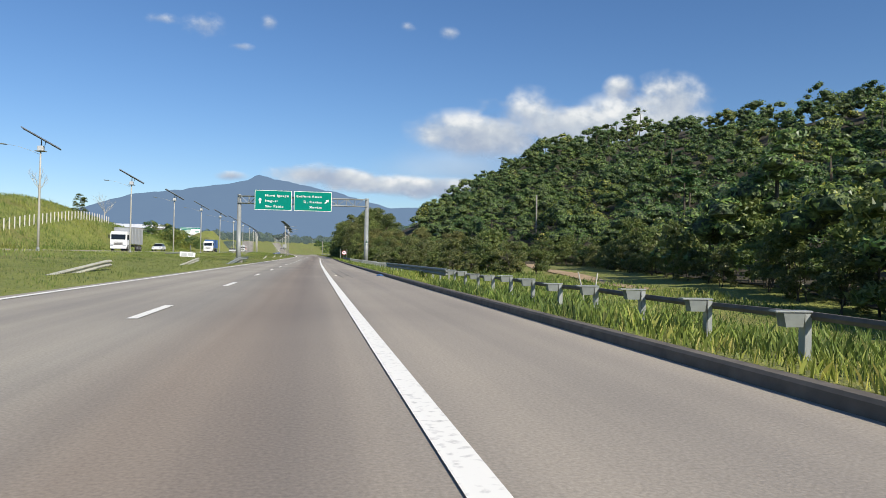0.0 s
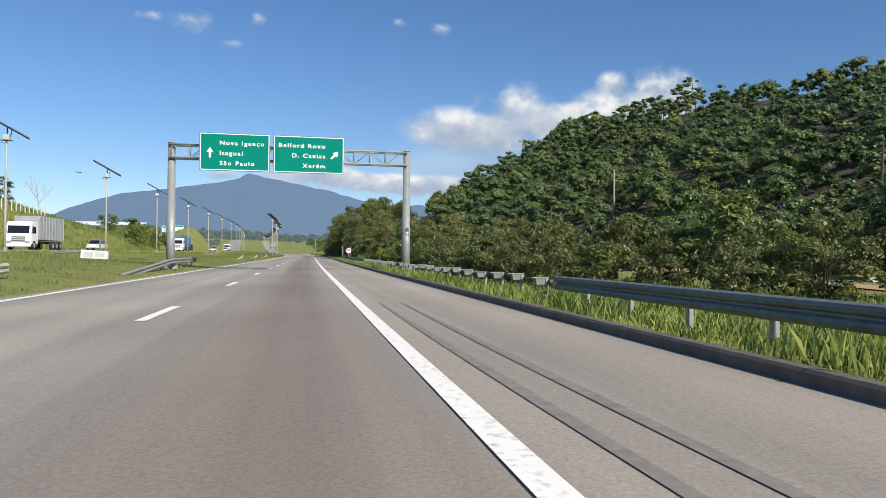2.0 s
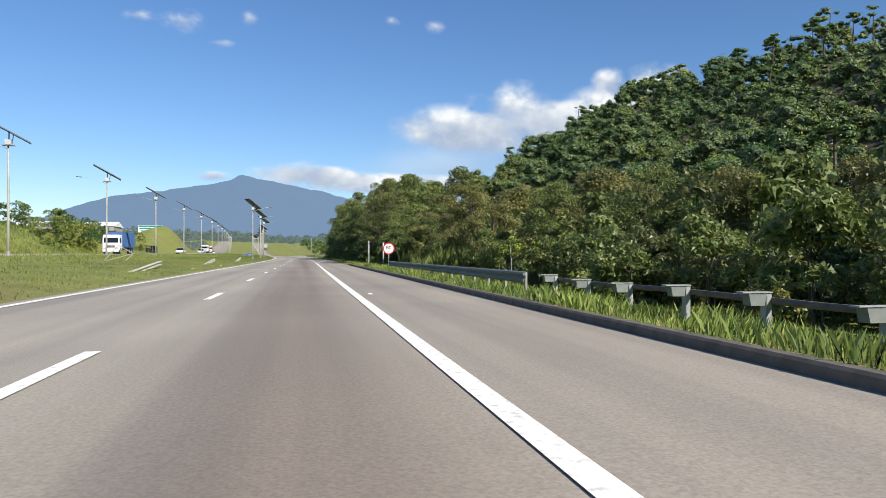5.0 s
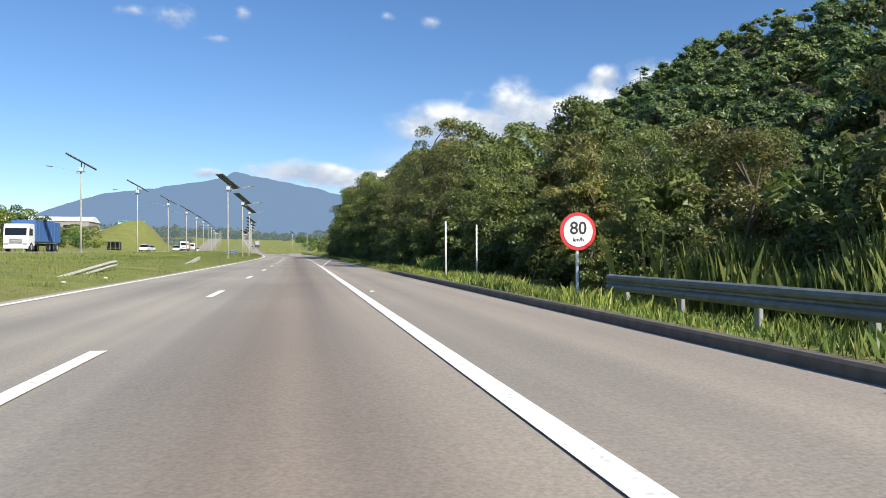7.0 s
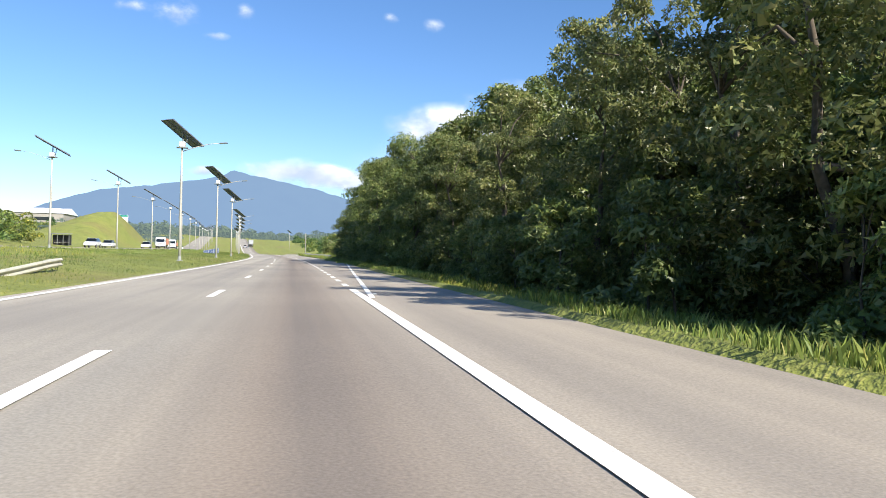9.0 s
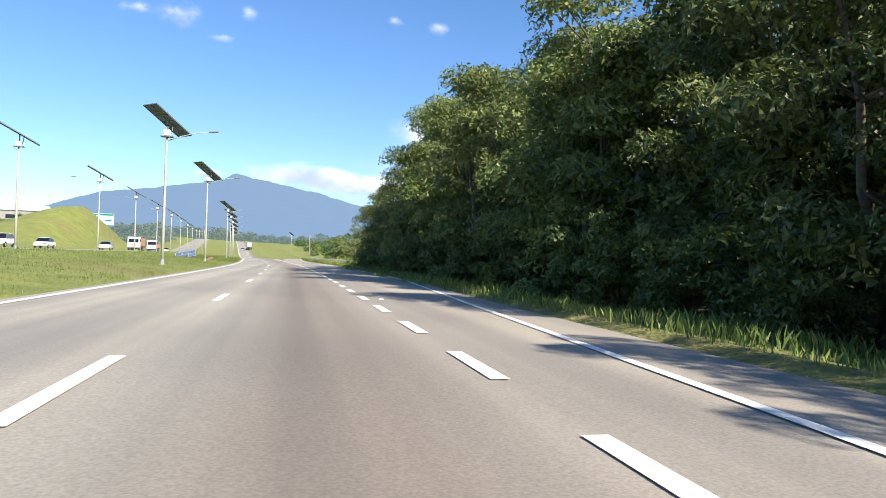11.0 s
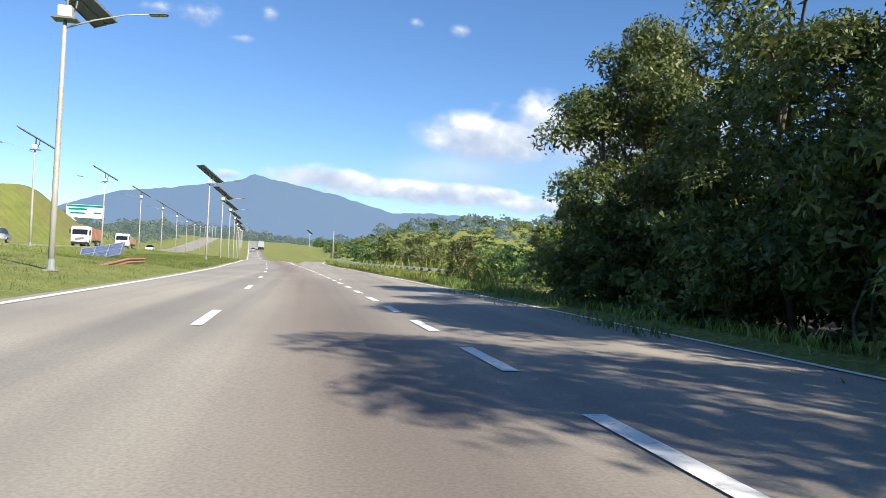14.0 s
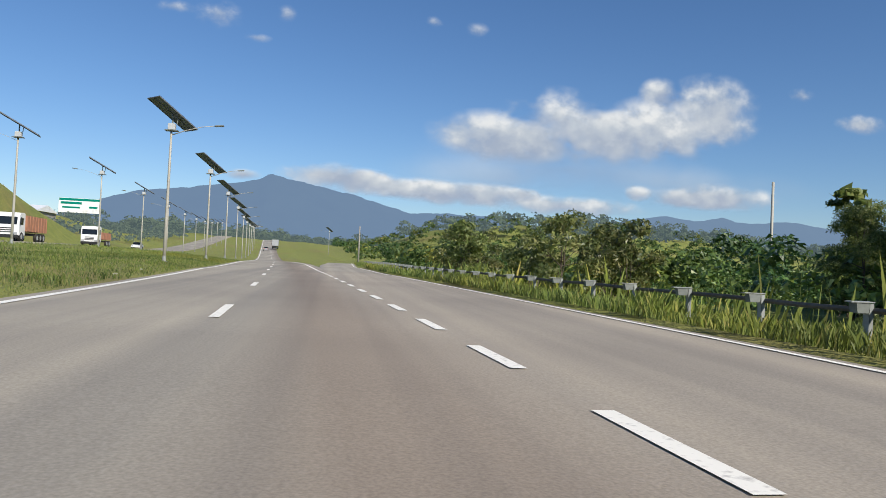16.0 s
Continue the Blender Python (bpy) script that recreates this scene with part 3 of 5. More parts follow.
def build_tree(name, label, rng, height, width, base, clumps, count, size, mat, category="tree", trunk_r=0.16, stems=1, flat=0.75, group="trees beside the road", plain=False, fill=1.0):
    tree = empty(name, label, category, group)
    cs, rs = crown_clumps(rng, height * 0.93, width, base, clumps, flat, fill)
    bm = bmesh.new()
    for s in range(stems):
        lean = Vector((rng.uniform(-0.12, 0.12), rng.uniform(-0.12, 0.12), 0)) * height
        foot = Vector((rng.uniform(-0.3, 0.3), rng.uniform(-0.3, 0.3), -0.4)) * (stems > 1) + Vector((0, 0, -0.3))
        top = lean + Vector((0, 0, height * 0.78))
        pts = [foot.lerp(top, k / 5) + Vector((rng.normal(), rng.normal(), 0)) * 0.02 * height * (0 < k < 5) for k in range(6)]
        tube(bm, pts, [trunk_r * (1 - 0.85 * k / 5) for k in range(6)], 8 if stems == 1 else 5)
        for c in cs[s::stems][:9 if stems == 1 else 4]:
            c = Vector(c)
            a = pts[min(4, 2 + int(3 * c.z / height))]
            mid = a.lerp(c, 0.5) + Vector((0, 0, 0.06 * height))
            tube(bm, [a, mid, c], [trunk_r * 0.4, trunk_r * 0.25, trunk_r * 0.08], 4, False)
    part("trunk", bm, BARK, tree, smooth_faces=True)
    v = np.concatenate((leaves(cs, rs, count, size, rng, plain=plain), leaves(cs, np.asarray(rs) * 0.62, int(count * 0.16 * fill ** 3), size * 1.75, rng, plain=plain)))
    link("crown", from_arrays("crown", v, quads(v, 3 if plain else 4)), mat, tree)
    return tree


def scatter(protos, places):
    """Copies of the prototypes, each at (x, y, scale); the first uses move the prototypes themselves."""
    used = set()
    for x, y, s in places:
        k = int(RNG.integers(len(protos)))
        m = Matrix.Translation((x, y, ground(x, y) - 0.05)) @ Matrix.Rotation(RNG.uniform(0, 6.28), 4, "Z")
        sc = Matrix.Diagonal((s * RNG.uniform(0.9, 1.1), s * RNG.uniform(0.9, 1.1), s * RNG.uniform(0.9, 1.12), 1))
        if k in used:
            copy_thing(protos[k], m).matrix_basis = m @ sc
        else:
            protos[k].matrix_basis = m @ sc
            used.add(k)
    for k, p in enumerate(protos):
        if k not in used:
            for o in (*p.children_recursive, p):
                bpy.data.objects.remove(o)


def build_far_bushes(places):
    """Bushes too far or too hidden to pick apart, joined."""
    rng, vs, tones = np.random.default_rng(31), [], []
    for x, y, s in places:
        cs, rs = crown_clumps(rng, 3.2 * s, 1.8 * s, 0.2, 13, 0.75)
        v = leaves(cs, rs, 850, 0.16 + 0.1 * s, rng, long=1.0, plain=True, shell=0.75, loose=0.4) + np.array((x, y, ground(x, y)))
        vs.append(v)
        tones.append(np.full(len(v), rng.uniform()))
    v = np.concatenate(vs)
    me = from_arrays("far_bushes", v, quads(v, 3))
    me.attributes.new("tone", "FLOAT", "POINT").data.foreach_set("value", np.concatenate(tones).astype(np.float32))
    tagged(link("far_bushes", me, LEAF_HILL), "rounded green bushes farther from the road", "bushes", kind="stuff")


G = np.random.default_rng(3)
tall = [build_tree("tree", "tall dense broadleaf tree with dark green crown", G, 10.5, 3.3, 0.9, 36, 16000, 0.112, LEAF, plain=True) for _ in range(3)]
open_tall = [build_tree("tree", "tall broadleaf tree with an open sunlit crown", G, 10.5, 3.4, 0.9, 64, 14500, 0.11, LEAF_OLIVE, plain=True, fill=0.62) for _ in range(2)]
back = [build_tree("tree", "tall broadleaf tree in the woods behind the verge", G, 11.5, 3.5, 2.6, 30, 4600, 0.2, LEAF, plain=True) for _ in range(2)]
wide = [build_tree("tree", "roadside broadleaf tree with reddish dry leaves", G, 8.0, 3.1, 0.6, 60, 14000, 0.112, LEAF_DRY, plain=True, fill=0.7) for _ in range(2)]
wide_back = [build_tree("tree", "broadleaf tree with reddish dry leaves behind others", G, 8.0, 3.1, 0.8, 32, 8000, 0.145, LEAF_DRY, plain=True) for _ in range(2)]
bush = [build_tree("bush", "leafy green bush beside the road", G, 3.2, 1.7, 0.2, 16, 2000, 0.13, LEAF, "bush", 0.05, 3, plain=True, group="bushes beside the road") for _ in range(3)]
near_bush = [build_tree("bush", "dense dark green bush at the foot of the trees", G, 3.2, 1.7, 0.1, 18, 2700, 0.118, LEAF, "bush", 0.05, 2, plain=True, group="bushes beside the road") for _ in range(2)]
bush_dry = [build_tree("bush", "leafy yellow-green bush with dry tips", G, 3.2, 1.7, 0.2, 16, 2300, 0.125, LEAF_OLIVE, "bush", 0.05, 3, plain=True, group="bushes beside the road") for _ in range(2)]

places_tall, places_back, places_wide, places_bush, places_dry, places_near, places_far, places_wide_back, places_open = [], [], [], [], [], [], [], [], []
# the wall of trees beside the shoulder
y = 92.0
while y < 260:
    front = lerp(((92, 15.5), (100, 14.2), (118, 13.4), (140, 12.8), (155, 11.2), (180, 11.3), (192, 12.2), (203, 12.1), (214, 11.5), (262, 11.6), (272, 13)), y)
    for row, deep in enumerate((0.0, 4.2, 9.0) if int(y) % 2 else (0.0, 4.6)):
        o = front + deep + G.uniform(-1.0, 1.2) + (1.1 if 239 < y < 253 and not row else 0.0)
        s = lerp(((92, 0.5), (100, 0.58), (120, 0.62), (138, 0.7), (150, 0.78), (156, 0.85), (161, 0.86), (174, 0.8), (190, 0.83), (197, 0.88), (203, 0.95), (210, 1.02), (225, 1.07), (234, 1.15), (247, 1.17), (252, 0.95), (256, 0.84), (266, 0.8)), y) * (1 + 0.08 * row) * G.uniform(0.86, 1.12)
        if y < 157:
            dry = G.uniform() < 0.75
            ((places_wide_back if row else places_wide) if dry else places_tall).append((cx(y) + o, y + G.uniform(-2, 2), s if dry else s * 0.76))
        else:
            (places_back if row else places_open if y < 196 else places_tall).append((cx(y) + o, y + G.uniform(-2, 2), min(s, 0.86) if 165 < y < 177 and not row else s))
    places_near.append((cx(y) + front - 1.7 + G.uniform(-0.3, 0.5), y, G.uniform(0.55, 0.95) * (1 + 0.3 * smooth(160, 200, y))))
    if y > 165:
        places_near.append((cx(y) + front - 1.2 + G.uniform(-0.3, 0.5), y + 2.8, G.uniform(0.8, 1.15)))
    for k in range(2):
        (places_far if k else places_bush).append((cx(y) + front + 1.6 + 3.2 * k + G.uniform(-0.5, 0.5), y + 2.8 * k + G.uniform(-0.6, 0.6), G.uniform(1.1, 1.5)))
    y += 5.6
for y in np.arange(141, 170, 2.4):
    places_near.append((cx(y) + 11.2 + G.uniform(-0.4, 0.5), y, G.uniform(0.8, 1.1)))
    places_near.append((cx(y) + 12.6 + G.uniform(-0.5, 0.5), y + 1.1, G.uniform(1.1, 1.5)))
for y in np.arange(256, 269, 2.6):
    places_near.append((cx(y) + 11.8 + G.uniform(-0.4, 0.6), y, G.uniform(0.7, 1.0)))
    places_near.append((cx(y) + 15.0 + G.uniform(-0.6, 0.6), y + 1.2, G.uniform(1.0, 1.4)))
for y in np.arange(176, 258, 3.1):
    places_near.append((cx(y) + 15.4 + G.uniform(-0.8, 0.8), y, G.uniform(1.5, 1.9)))
# bushes behind the rail before the trees begin
y = 44.0
while y < 108:
    for k in range(3):
        o = lerp(((44, 15), (60, 11.5), (122, 11.5)), y) + k * 2.6 + G.uniform(-0.7, 0.7)
        (places_dry if G.uniform() < 0.45 else places_bush).append((cx(y) + o, y + G.uniform(-1, 1), (0.68 + 0.2 * k) * G.uniform(0.75, 1.2)))
    y += 3.1
for y in np.arange(58, 100, 1.7):
    places_dry.append((cx(y) + 12.2 + G.uniform(-0.6, 0.8), y, G.uniform(0.5, 0.72)))
# edge of the woods past the clearing
y = 2.0
while y < 104:
    places_bush.append((cx(y) + woods_edge(y) + G.uniform(-0.6, 1.2), y, G.uniform(0.8, 1.4)))
    places_dry.append((cx(y) + woods_edge(y) - 0.8 + G.uniform(-0.5, 0.8), y + 1.5, G.uniform(0.45, 0.85)))
    y += 3.4
# undergrowth closing the end of the woods
for k in range(16):
    y = G.uniform(268, 288)
    places_bush.append((cx(y) + G.uniform(14.5, 24), y, G.uniform(0.28, 0.5)))
# low growth past the end of the woods
for k in range(46):
    y = G.uniform(300, 440)
    (places_dry if G.uniform() < 0.2 else places_far).append((cx(y) + right_edge(y) + G.uniform(5.5, 52), y, G.uniform(0.6, 1.15)))
for k, (o, y, s) in enumerate(((17, 312, 1.3), (19, 322, 1.6), (16.5, 330, 1.4), (22, 315, 1.7), (26, 326, 1.9), (31, 335, 2.1), (18, 340, 1.6), (24, 338, 1.7), (36, 345, 2.2), (30, 305, 1.7), (34, 312, 2.0), (40, 320, 1.9), (24, 322, 1.5), (46, 300, 2.0), (52, 310, 2.3), (21, 345, 1.5), (27, 352, 1.7))):
    (places_dry if k % 3 == 0 else places_bush).append((cx(y) + o - 2.0 + right_edge(y) - 8.3, y, min(1.4, s * 1.0) if o < 28 else s * 0.68))
for k in range(34):
    y = G.uniform(304, 400)
    places_far.append((cx(y) + right_edge(y) + G.uniform(9, 60), y, G.uniform(0.9, 1.7)))
for o, y, s in ((13.5, 277, 0.7), (16.5, 280, 0.9), (19.5, 283, 0.95), (22.5, 286, 1.0), (26, 287, 1.1), (15.5, 285, 0.75), (18.5, 290, 0.9), (30, 290, 1.2), (14.5, 293, 0.6), (28.5, 282, 1.1)):
    places_near.append((cx(y) + o + 1.5, y, s * 0.42))
for o, y, s in ((18, 289, 0.6), (21, 291, 0.7), (24, 290, 0.75), (27.5, 289, 0.8), (31, 292, 0.9), (35, 293, 1.0), (39, 294, 1.1)):
    places_near.append((cx(y) + o, y, s))
# left: bushes on the far bank
for k in range(46):
    y = G.uniform(200, 292)
    places_far.append((cx(y) - G.uniform(36.5, 47), y, G.uniform(0.75, 1.5)))
for k in range(30):
    y = G.uniform(425, 470)
    places_far.append((cx(y) - G.uniform(52, 100), y, G.uniform(0.9, 1.6)))
places_tall += [(22.2, 301.5, 0.5), (25, 304.5, 0.5), (27.5, 302.5, 0.54), (-48.7, 161, 0.46), (cx(261) + 11.9, 261.5, 0.8)]
places_open += [(cx(162) + 11.4, 162, 0.97), (cx(269) + 16.2, 269, 0.97), (cx(272) + 18.5, 272, 1.0), (cx(271) + 16.0, 271, 0.95)]
scatter(tall, places_tall)
scatter(open_tall, places_open)
scatter(back, places_back)
scatter(wide, places_wide)
scatter(wide_back, places_wide_back)
scatter(bush, places_bush)
scatter(near_bush, places_near)
build_far_bushes(places_far)
scatter(bush_dry, places_dry)
lime = build_tree("tree", "bright lime-green feathery tree beside the rail", G, 8.0, 4.5, 0.2, 48, 24000, 0.11, LEAF_LIME, stems=3, plain=True)
lime.matrix_basis = Matrix.Translation((25.2, 295.6, ground(25.2, 295.6) - 0.3)) @ Matrix.Diagonal((1.16, 1.1, 1.02, 1))


cecropia = build_tree("tree", "slender umbrella-crowned tree with bare stem", G, 6.6, 1.5, 5.3, 6, 150, 0.34, LEAF, trunk_r=0.07, flat=0.35, group="umbrella trees")
scatter([cecropia], [(23.1, 303.1, 0.88), (24.6, 304.6, 0.82), (28.5, 306, 1.0), (95, 206, 1.3), (12.2, 112, 0.42), (11.6, 60, 0.35)])


def build_sapling(x, y, rng):
    """A forked bare stem with drooping many-lobed leaves."""
    tree = empty("sapling", "young forked sapling with pale drooping lobed leaves", "tree", "umbrella trees", (x, y, ground(x, y)))
    tips, bm = [], bmesh.new()
    tube(bm, [(0, 0, -0.1), (0.02, 0, 0.5), (0, 0, 1.15), (-0.05, 0.02, 1.7)], [0.022, 0.019, 0.016, 0.01], 8)
    tube(bm, [(0.02, 0, 0.5), (0.4, 0.05, 0.8), (0.75, 0.1, 1.3), (0.85, 0.1, 1.65)], [0.017, 0.015, 0.012, 0.008], 8)
    tube(bm, [(0, 0, 0.55), (-0.3, -0.05, 0.75)], [0.018, 0.008], 6)
    part("stem", bm, POLE, tree, smooth_faces=True)
    for k in range(26):
        b = Vector((-0.05, 0, 1.7)) if k % 2 else Vector((0.85, 0.1, 1.6))
        a = rng.uniform(0, 6.28)
        c = b + Vector((math.cos(a), math.sin(a), 0)) * rng.uniform(0.15, 0.55) + Vector((0, 0, rng.uniform(-0.3, 0.4)))
        bm = bmesh.new()
        for j in range(8):
            g = j * 0.785 + rng.uniform(-0.15, 0.15)
            d, side, r = Vector((math.cos(g), math.sin(g), 0)), Vector((-math.sin(g), math.cos(g), 0)), rng.uniform(0.17, 0.25)
            bm.faces.new([bm.verts.new(c + q) for q in (Vector(), d * r * 0.55 + side * 0.035 - Vector((0, 0, 0.03)), d * r - Vector((0, 0, r * 0.6)), d * r * 0.55 - side * 0.035 - Vector((0, 0, 0.03)))])
        part("leaf", bm, LEAF_LIME, tree)


build_sapling(cx(106.7) + 10.4, 106.7, G)


def build_bare_tree(x, y, height, rng):
    """A leafless tree: forked limbs that fork again into thin twigs."""
    tree = empty("bare_tree", "leafless pale grey tree on the grassy bank", "tree", "bare trees on the bank", (x, y, ground(x, y)))
    bm = bmesh.new()
    tube(bm, [(0, 0, -0.3), (0.05, 0, height * 0.25), (-0.05, 0, height * 0.5)], [0.13, 0.1, 0.07], 7)

    def limb(a, way, length, r, depth):
        mid = a + way * length * 0.5 + Vector((rng.uniform(-1, 1), rng.uniform(-1, 1), 0.4)) * length * 0.08
        tip = a + way * length + Vector((0, 0, length * 0.12))
        tube(bm, [a, mid, tip], [r, r * 0.75, r * 0.45], 5, False)
        if depth:
            for k in range(3):
                d = (way + Vector((rng.uniform(-1, 1), rng.uniform(-1, 1), rng.uniform(-0.1, 0.7)))).normalized()
                limb(mid.lerp(tip, 0.35 * k + 0.2), d, length * 0.62, r * 0.5, depth - 1)
    for k in range(6):
        a = 2 * math.pi * k / 6 + rng.uniform(-0.4, 0.4)
        limb(Vector((0, 0, height * (0.25 + 0.05 * k))), Vector((math.cos(a) * 0.7, math.sin(a) * 0.7, 0.9)).normalized(), height * 0.36, 0.055, 2)
    part("trunk", bm, POLE, tree, smooth_faces=True)


build_bare_tree(-45, 166, 6.2, G)
build_bare_tree(-53.6, 150, 6.0, G)


ICO_V, ICO_F = [], []


def cores(centres, radii, rng):
    """A rough faceted filler ball standing for the foliage inside each leaf clump, as loose triangles."""
    if not ICO_V:
        bm = bmesh.new()
        bmesh.ops.create_icosphere(bm, subdivisions=1, radius=1.0)
        ICO_V.extend(v.co[:] for v in bm.verts)
        ICO_F.extend([v.index for v in f.verts] for f in bm.faces)
        bm.free()
    centres, radii = np.asarray(centres, float), np.asarray(radii, float)
    v = np.asarray(ICO_V)[None] * rng.uniform(0.7, 1.0, (len(centres), len(ICO_V), 1)) * radii[:, None] * 0.84 + centres[:, None]
    return v[:, np.asarray(ICO_F)].reshape(-1, 3)


def dome_clumps(rng, height, width, n):
    """Leaf clumps over a domed, uneven crown."""
    cs, rs = [], []
    for i in range(n):
        ang, q = rng.uniform(0, 2 * math.pi), math.sqrt(rng.uniform(0, 1))
        z = height * (0.42 + 0.5 * (1 - q * q) * rng.uniform(0.55, 1.0))
        r = width * rng.uniform(0.17, 0.4)
        cs.append((math.cos(ang) * q * width * 0.8, math.sin(ang) * q * width * 0.8, z))
        rs.append((r, r, r * rng.uniform(0.55, 0.8)))
    return cs, rs


def build_woods(name, label, n, xr, yr, mask, size, per, w, h, mat, seed, emergent=0.0):
    """Uncountable trees: domed crowns of leaf clumps, joined in one mesh; each has a leaf tone of its own."""
    rng = np.random.default_rng(seed)
    vs, tones, inner = [], [], []
    stems = bmesh.new()
    step = math.sqrt((xr[1] - xr[0]) * (yr[1] - yr[0]) / n)
    for x, y in ((x + rng.uniform(-0.62, 0.62) * step, y + rng.uniform(-0.62, 0.62) * step) for x in np.arange(*xr, step) for y in np.arange(*yr, step)):
        if not mask(x, y):
            continue
        s = rng.uniform(0.5, 0.92) + rng.uniform(0, 0.78) ** 2
        z = ground(x, y)
        near = smooth(75, 34, abs(x - cx(y))) if y < 345 else 0.0
        if rng.uniform() < emergent:
            hh, ww = h * rng.uniform(1.2, 1.6), w * rng.uniform(0.6, 1.0)
            cs, rs = crown_clumps(rng, hh, ww, hh * 0.72, 9, 0.5)
            top = Vector((rng.uniform(-0.5, 0.5), rng.uniform(-0.5, 0.5), hh * 0.9))
            tube(stems, [Vector((x, y, z - 0.3)), Vector((x, y, z)) + top * 0.5, Vector((x, y, z)) + top], [0.17, 0.13, 0.06], 5, False)
        else:
            cs, rs = dome_clumps(rng, h * s, w * s, 15)
        v = leaves(cs, rs, int(per * min(1.7, s * s + 0.15) * (0.42 + 0.58 * near)), size * (1.5 - 0.5 * near), rng, long=1.0, plain=True, shell=0.8, loose=0.3)
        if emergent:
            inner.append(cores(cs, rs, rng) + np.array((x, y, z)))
        vs.append(v + np.array((x, y, z)))
        tones.append(np.full(len(v), rng.uniform()))
    v = np.concatenate(vs)
    me = from_arrays(name, v, quads(v, 3))
    me.attributes.new("tone", "FLOAT", "POINT").data.foreach_set("value", np.concatenate(tones).astype(np.float32))
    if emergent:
        # added filler balls, coloured as the shaded depth of the crowns
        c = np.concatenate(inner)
        tagged(link("inner_foliage", from_arrays("inner_foliage", c, quads(c, 3)), CORE_SHADED), "filler balls inside the hillside crowns with leaf shade painted in", "woods", kind="stuff")
        tagged(part("tree_stems", stems, BARK), "slender bare stems of the taller trees on the hillside", "woods", kind="stuff")
    else:
        stems.free()
    return tagged(link(name, me, mat), label, "woods", kind="stuff")


def build_forest_floor():
    """Bare litter and soil under the woods, just above the ground sheet."""
    ys = span(-8, 372, 3)
    verts, faces, n = [], [], 44
    for y in ys:
        o0 = woods_edge(y) + 0.5 if y < 88 else lerp(((88, 17.5), (100, 14.8), (140, 13.2), (155, 11.4), (205, 11.2), (262, 11.6), (275, 14), (290, 44), (345, 60), (372, 90)), y)
        for k in range(n):
            x = cx(y) + o0 + (110 - o0) * (k / (n - 1)) ** 1.15
            verts.append((x, y, ground(x, y) + 0.06))
    for j in range(len(ys) - 1):
        faces += [(j * n + k, j * n + k + 1, (j + 1) * n + k + 1, (j + 1) * n + k) for k in range(n - 1)]
    tagged(link("forest_floor", from_arrays("forest_floor", verts, faces), LITTER, smooth_faces=True), "dark leaf litter and soil under the hillside woods", "ground", kind="structure")


build_forest_floor()
build_woods("hillside_woods", "dense mixed green woods covering the hillside", 1620, (19, 118), (-8, 372),
            lambda x, y: x - cx(y) > woods_edge(y) and x - cx(y) < 108 and not (y > 300 and y - (x - cx(y) - 60) * 0.8 > 334), 0.19, 800, 2.85, 6.1, LEAF_HILL, 5, 0.045)
build_woods("hillside_undergrowth", "low green undergrowth on the hillside", 800, (18, 80), (-6, 200),
            lambda x, y: x - cx(y) > woods_edge(y) - 0.8, 0.27, 120, 2.2, 2.0, LEAF_HILL, 15)
build_woods("scrub", "olive green scrub beyond the exit", 1100, (20, 170), (300, 430),
            lambda x, y: x - cx(y) > right_edge(y) + 8 and not (x > 60 and y < 345), 0.3, 230, 2.6, 2.9, LEAF_HILL, 16)
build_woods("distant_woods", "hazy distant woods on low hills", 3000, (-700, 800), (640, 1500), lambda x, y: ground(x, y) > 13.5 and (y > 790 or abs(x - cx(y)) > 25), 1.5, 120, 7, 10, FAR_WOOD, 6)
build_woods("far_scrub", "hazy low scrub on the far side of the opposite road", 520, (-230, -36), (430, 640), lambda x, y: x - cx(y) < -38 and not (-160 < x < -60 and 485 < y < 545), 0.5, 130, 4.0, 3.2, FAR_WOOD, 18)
build_woods("low_woods", "mixed low woods beyond the exit", 900, (14, 330), (360, 800), lambda x, y: x - cx(y) > 24, 0.55, 330, 4.2, 5.2, LEAF_HILL, 8)


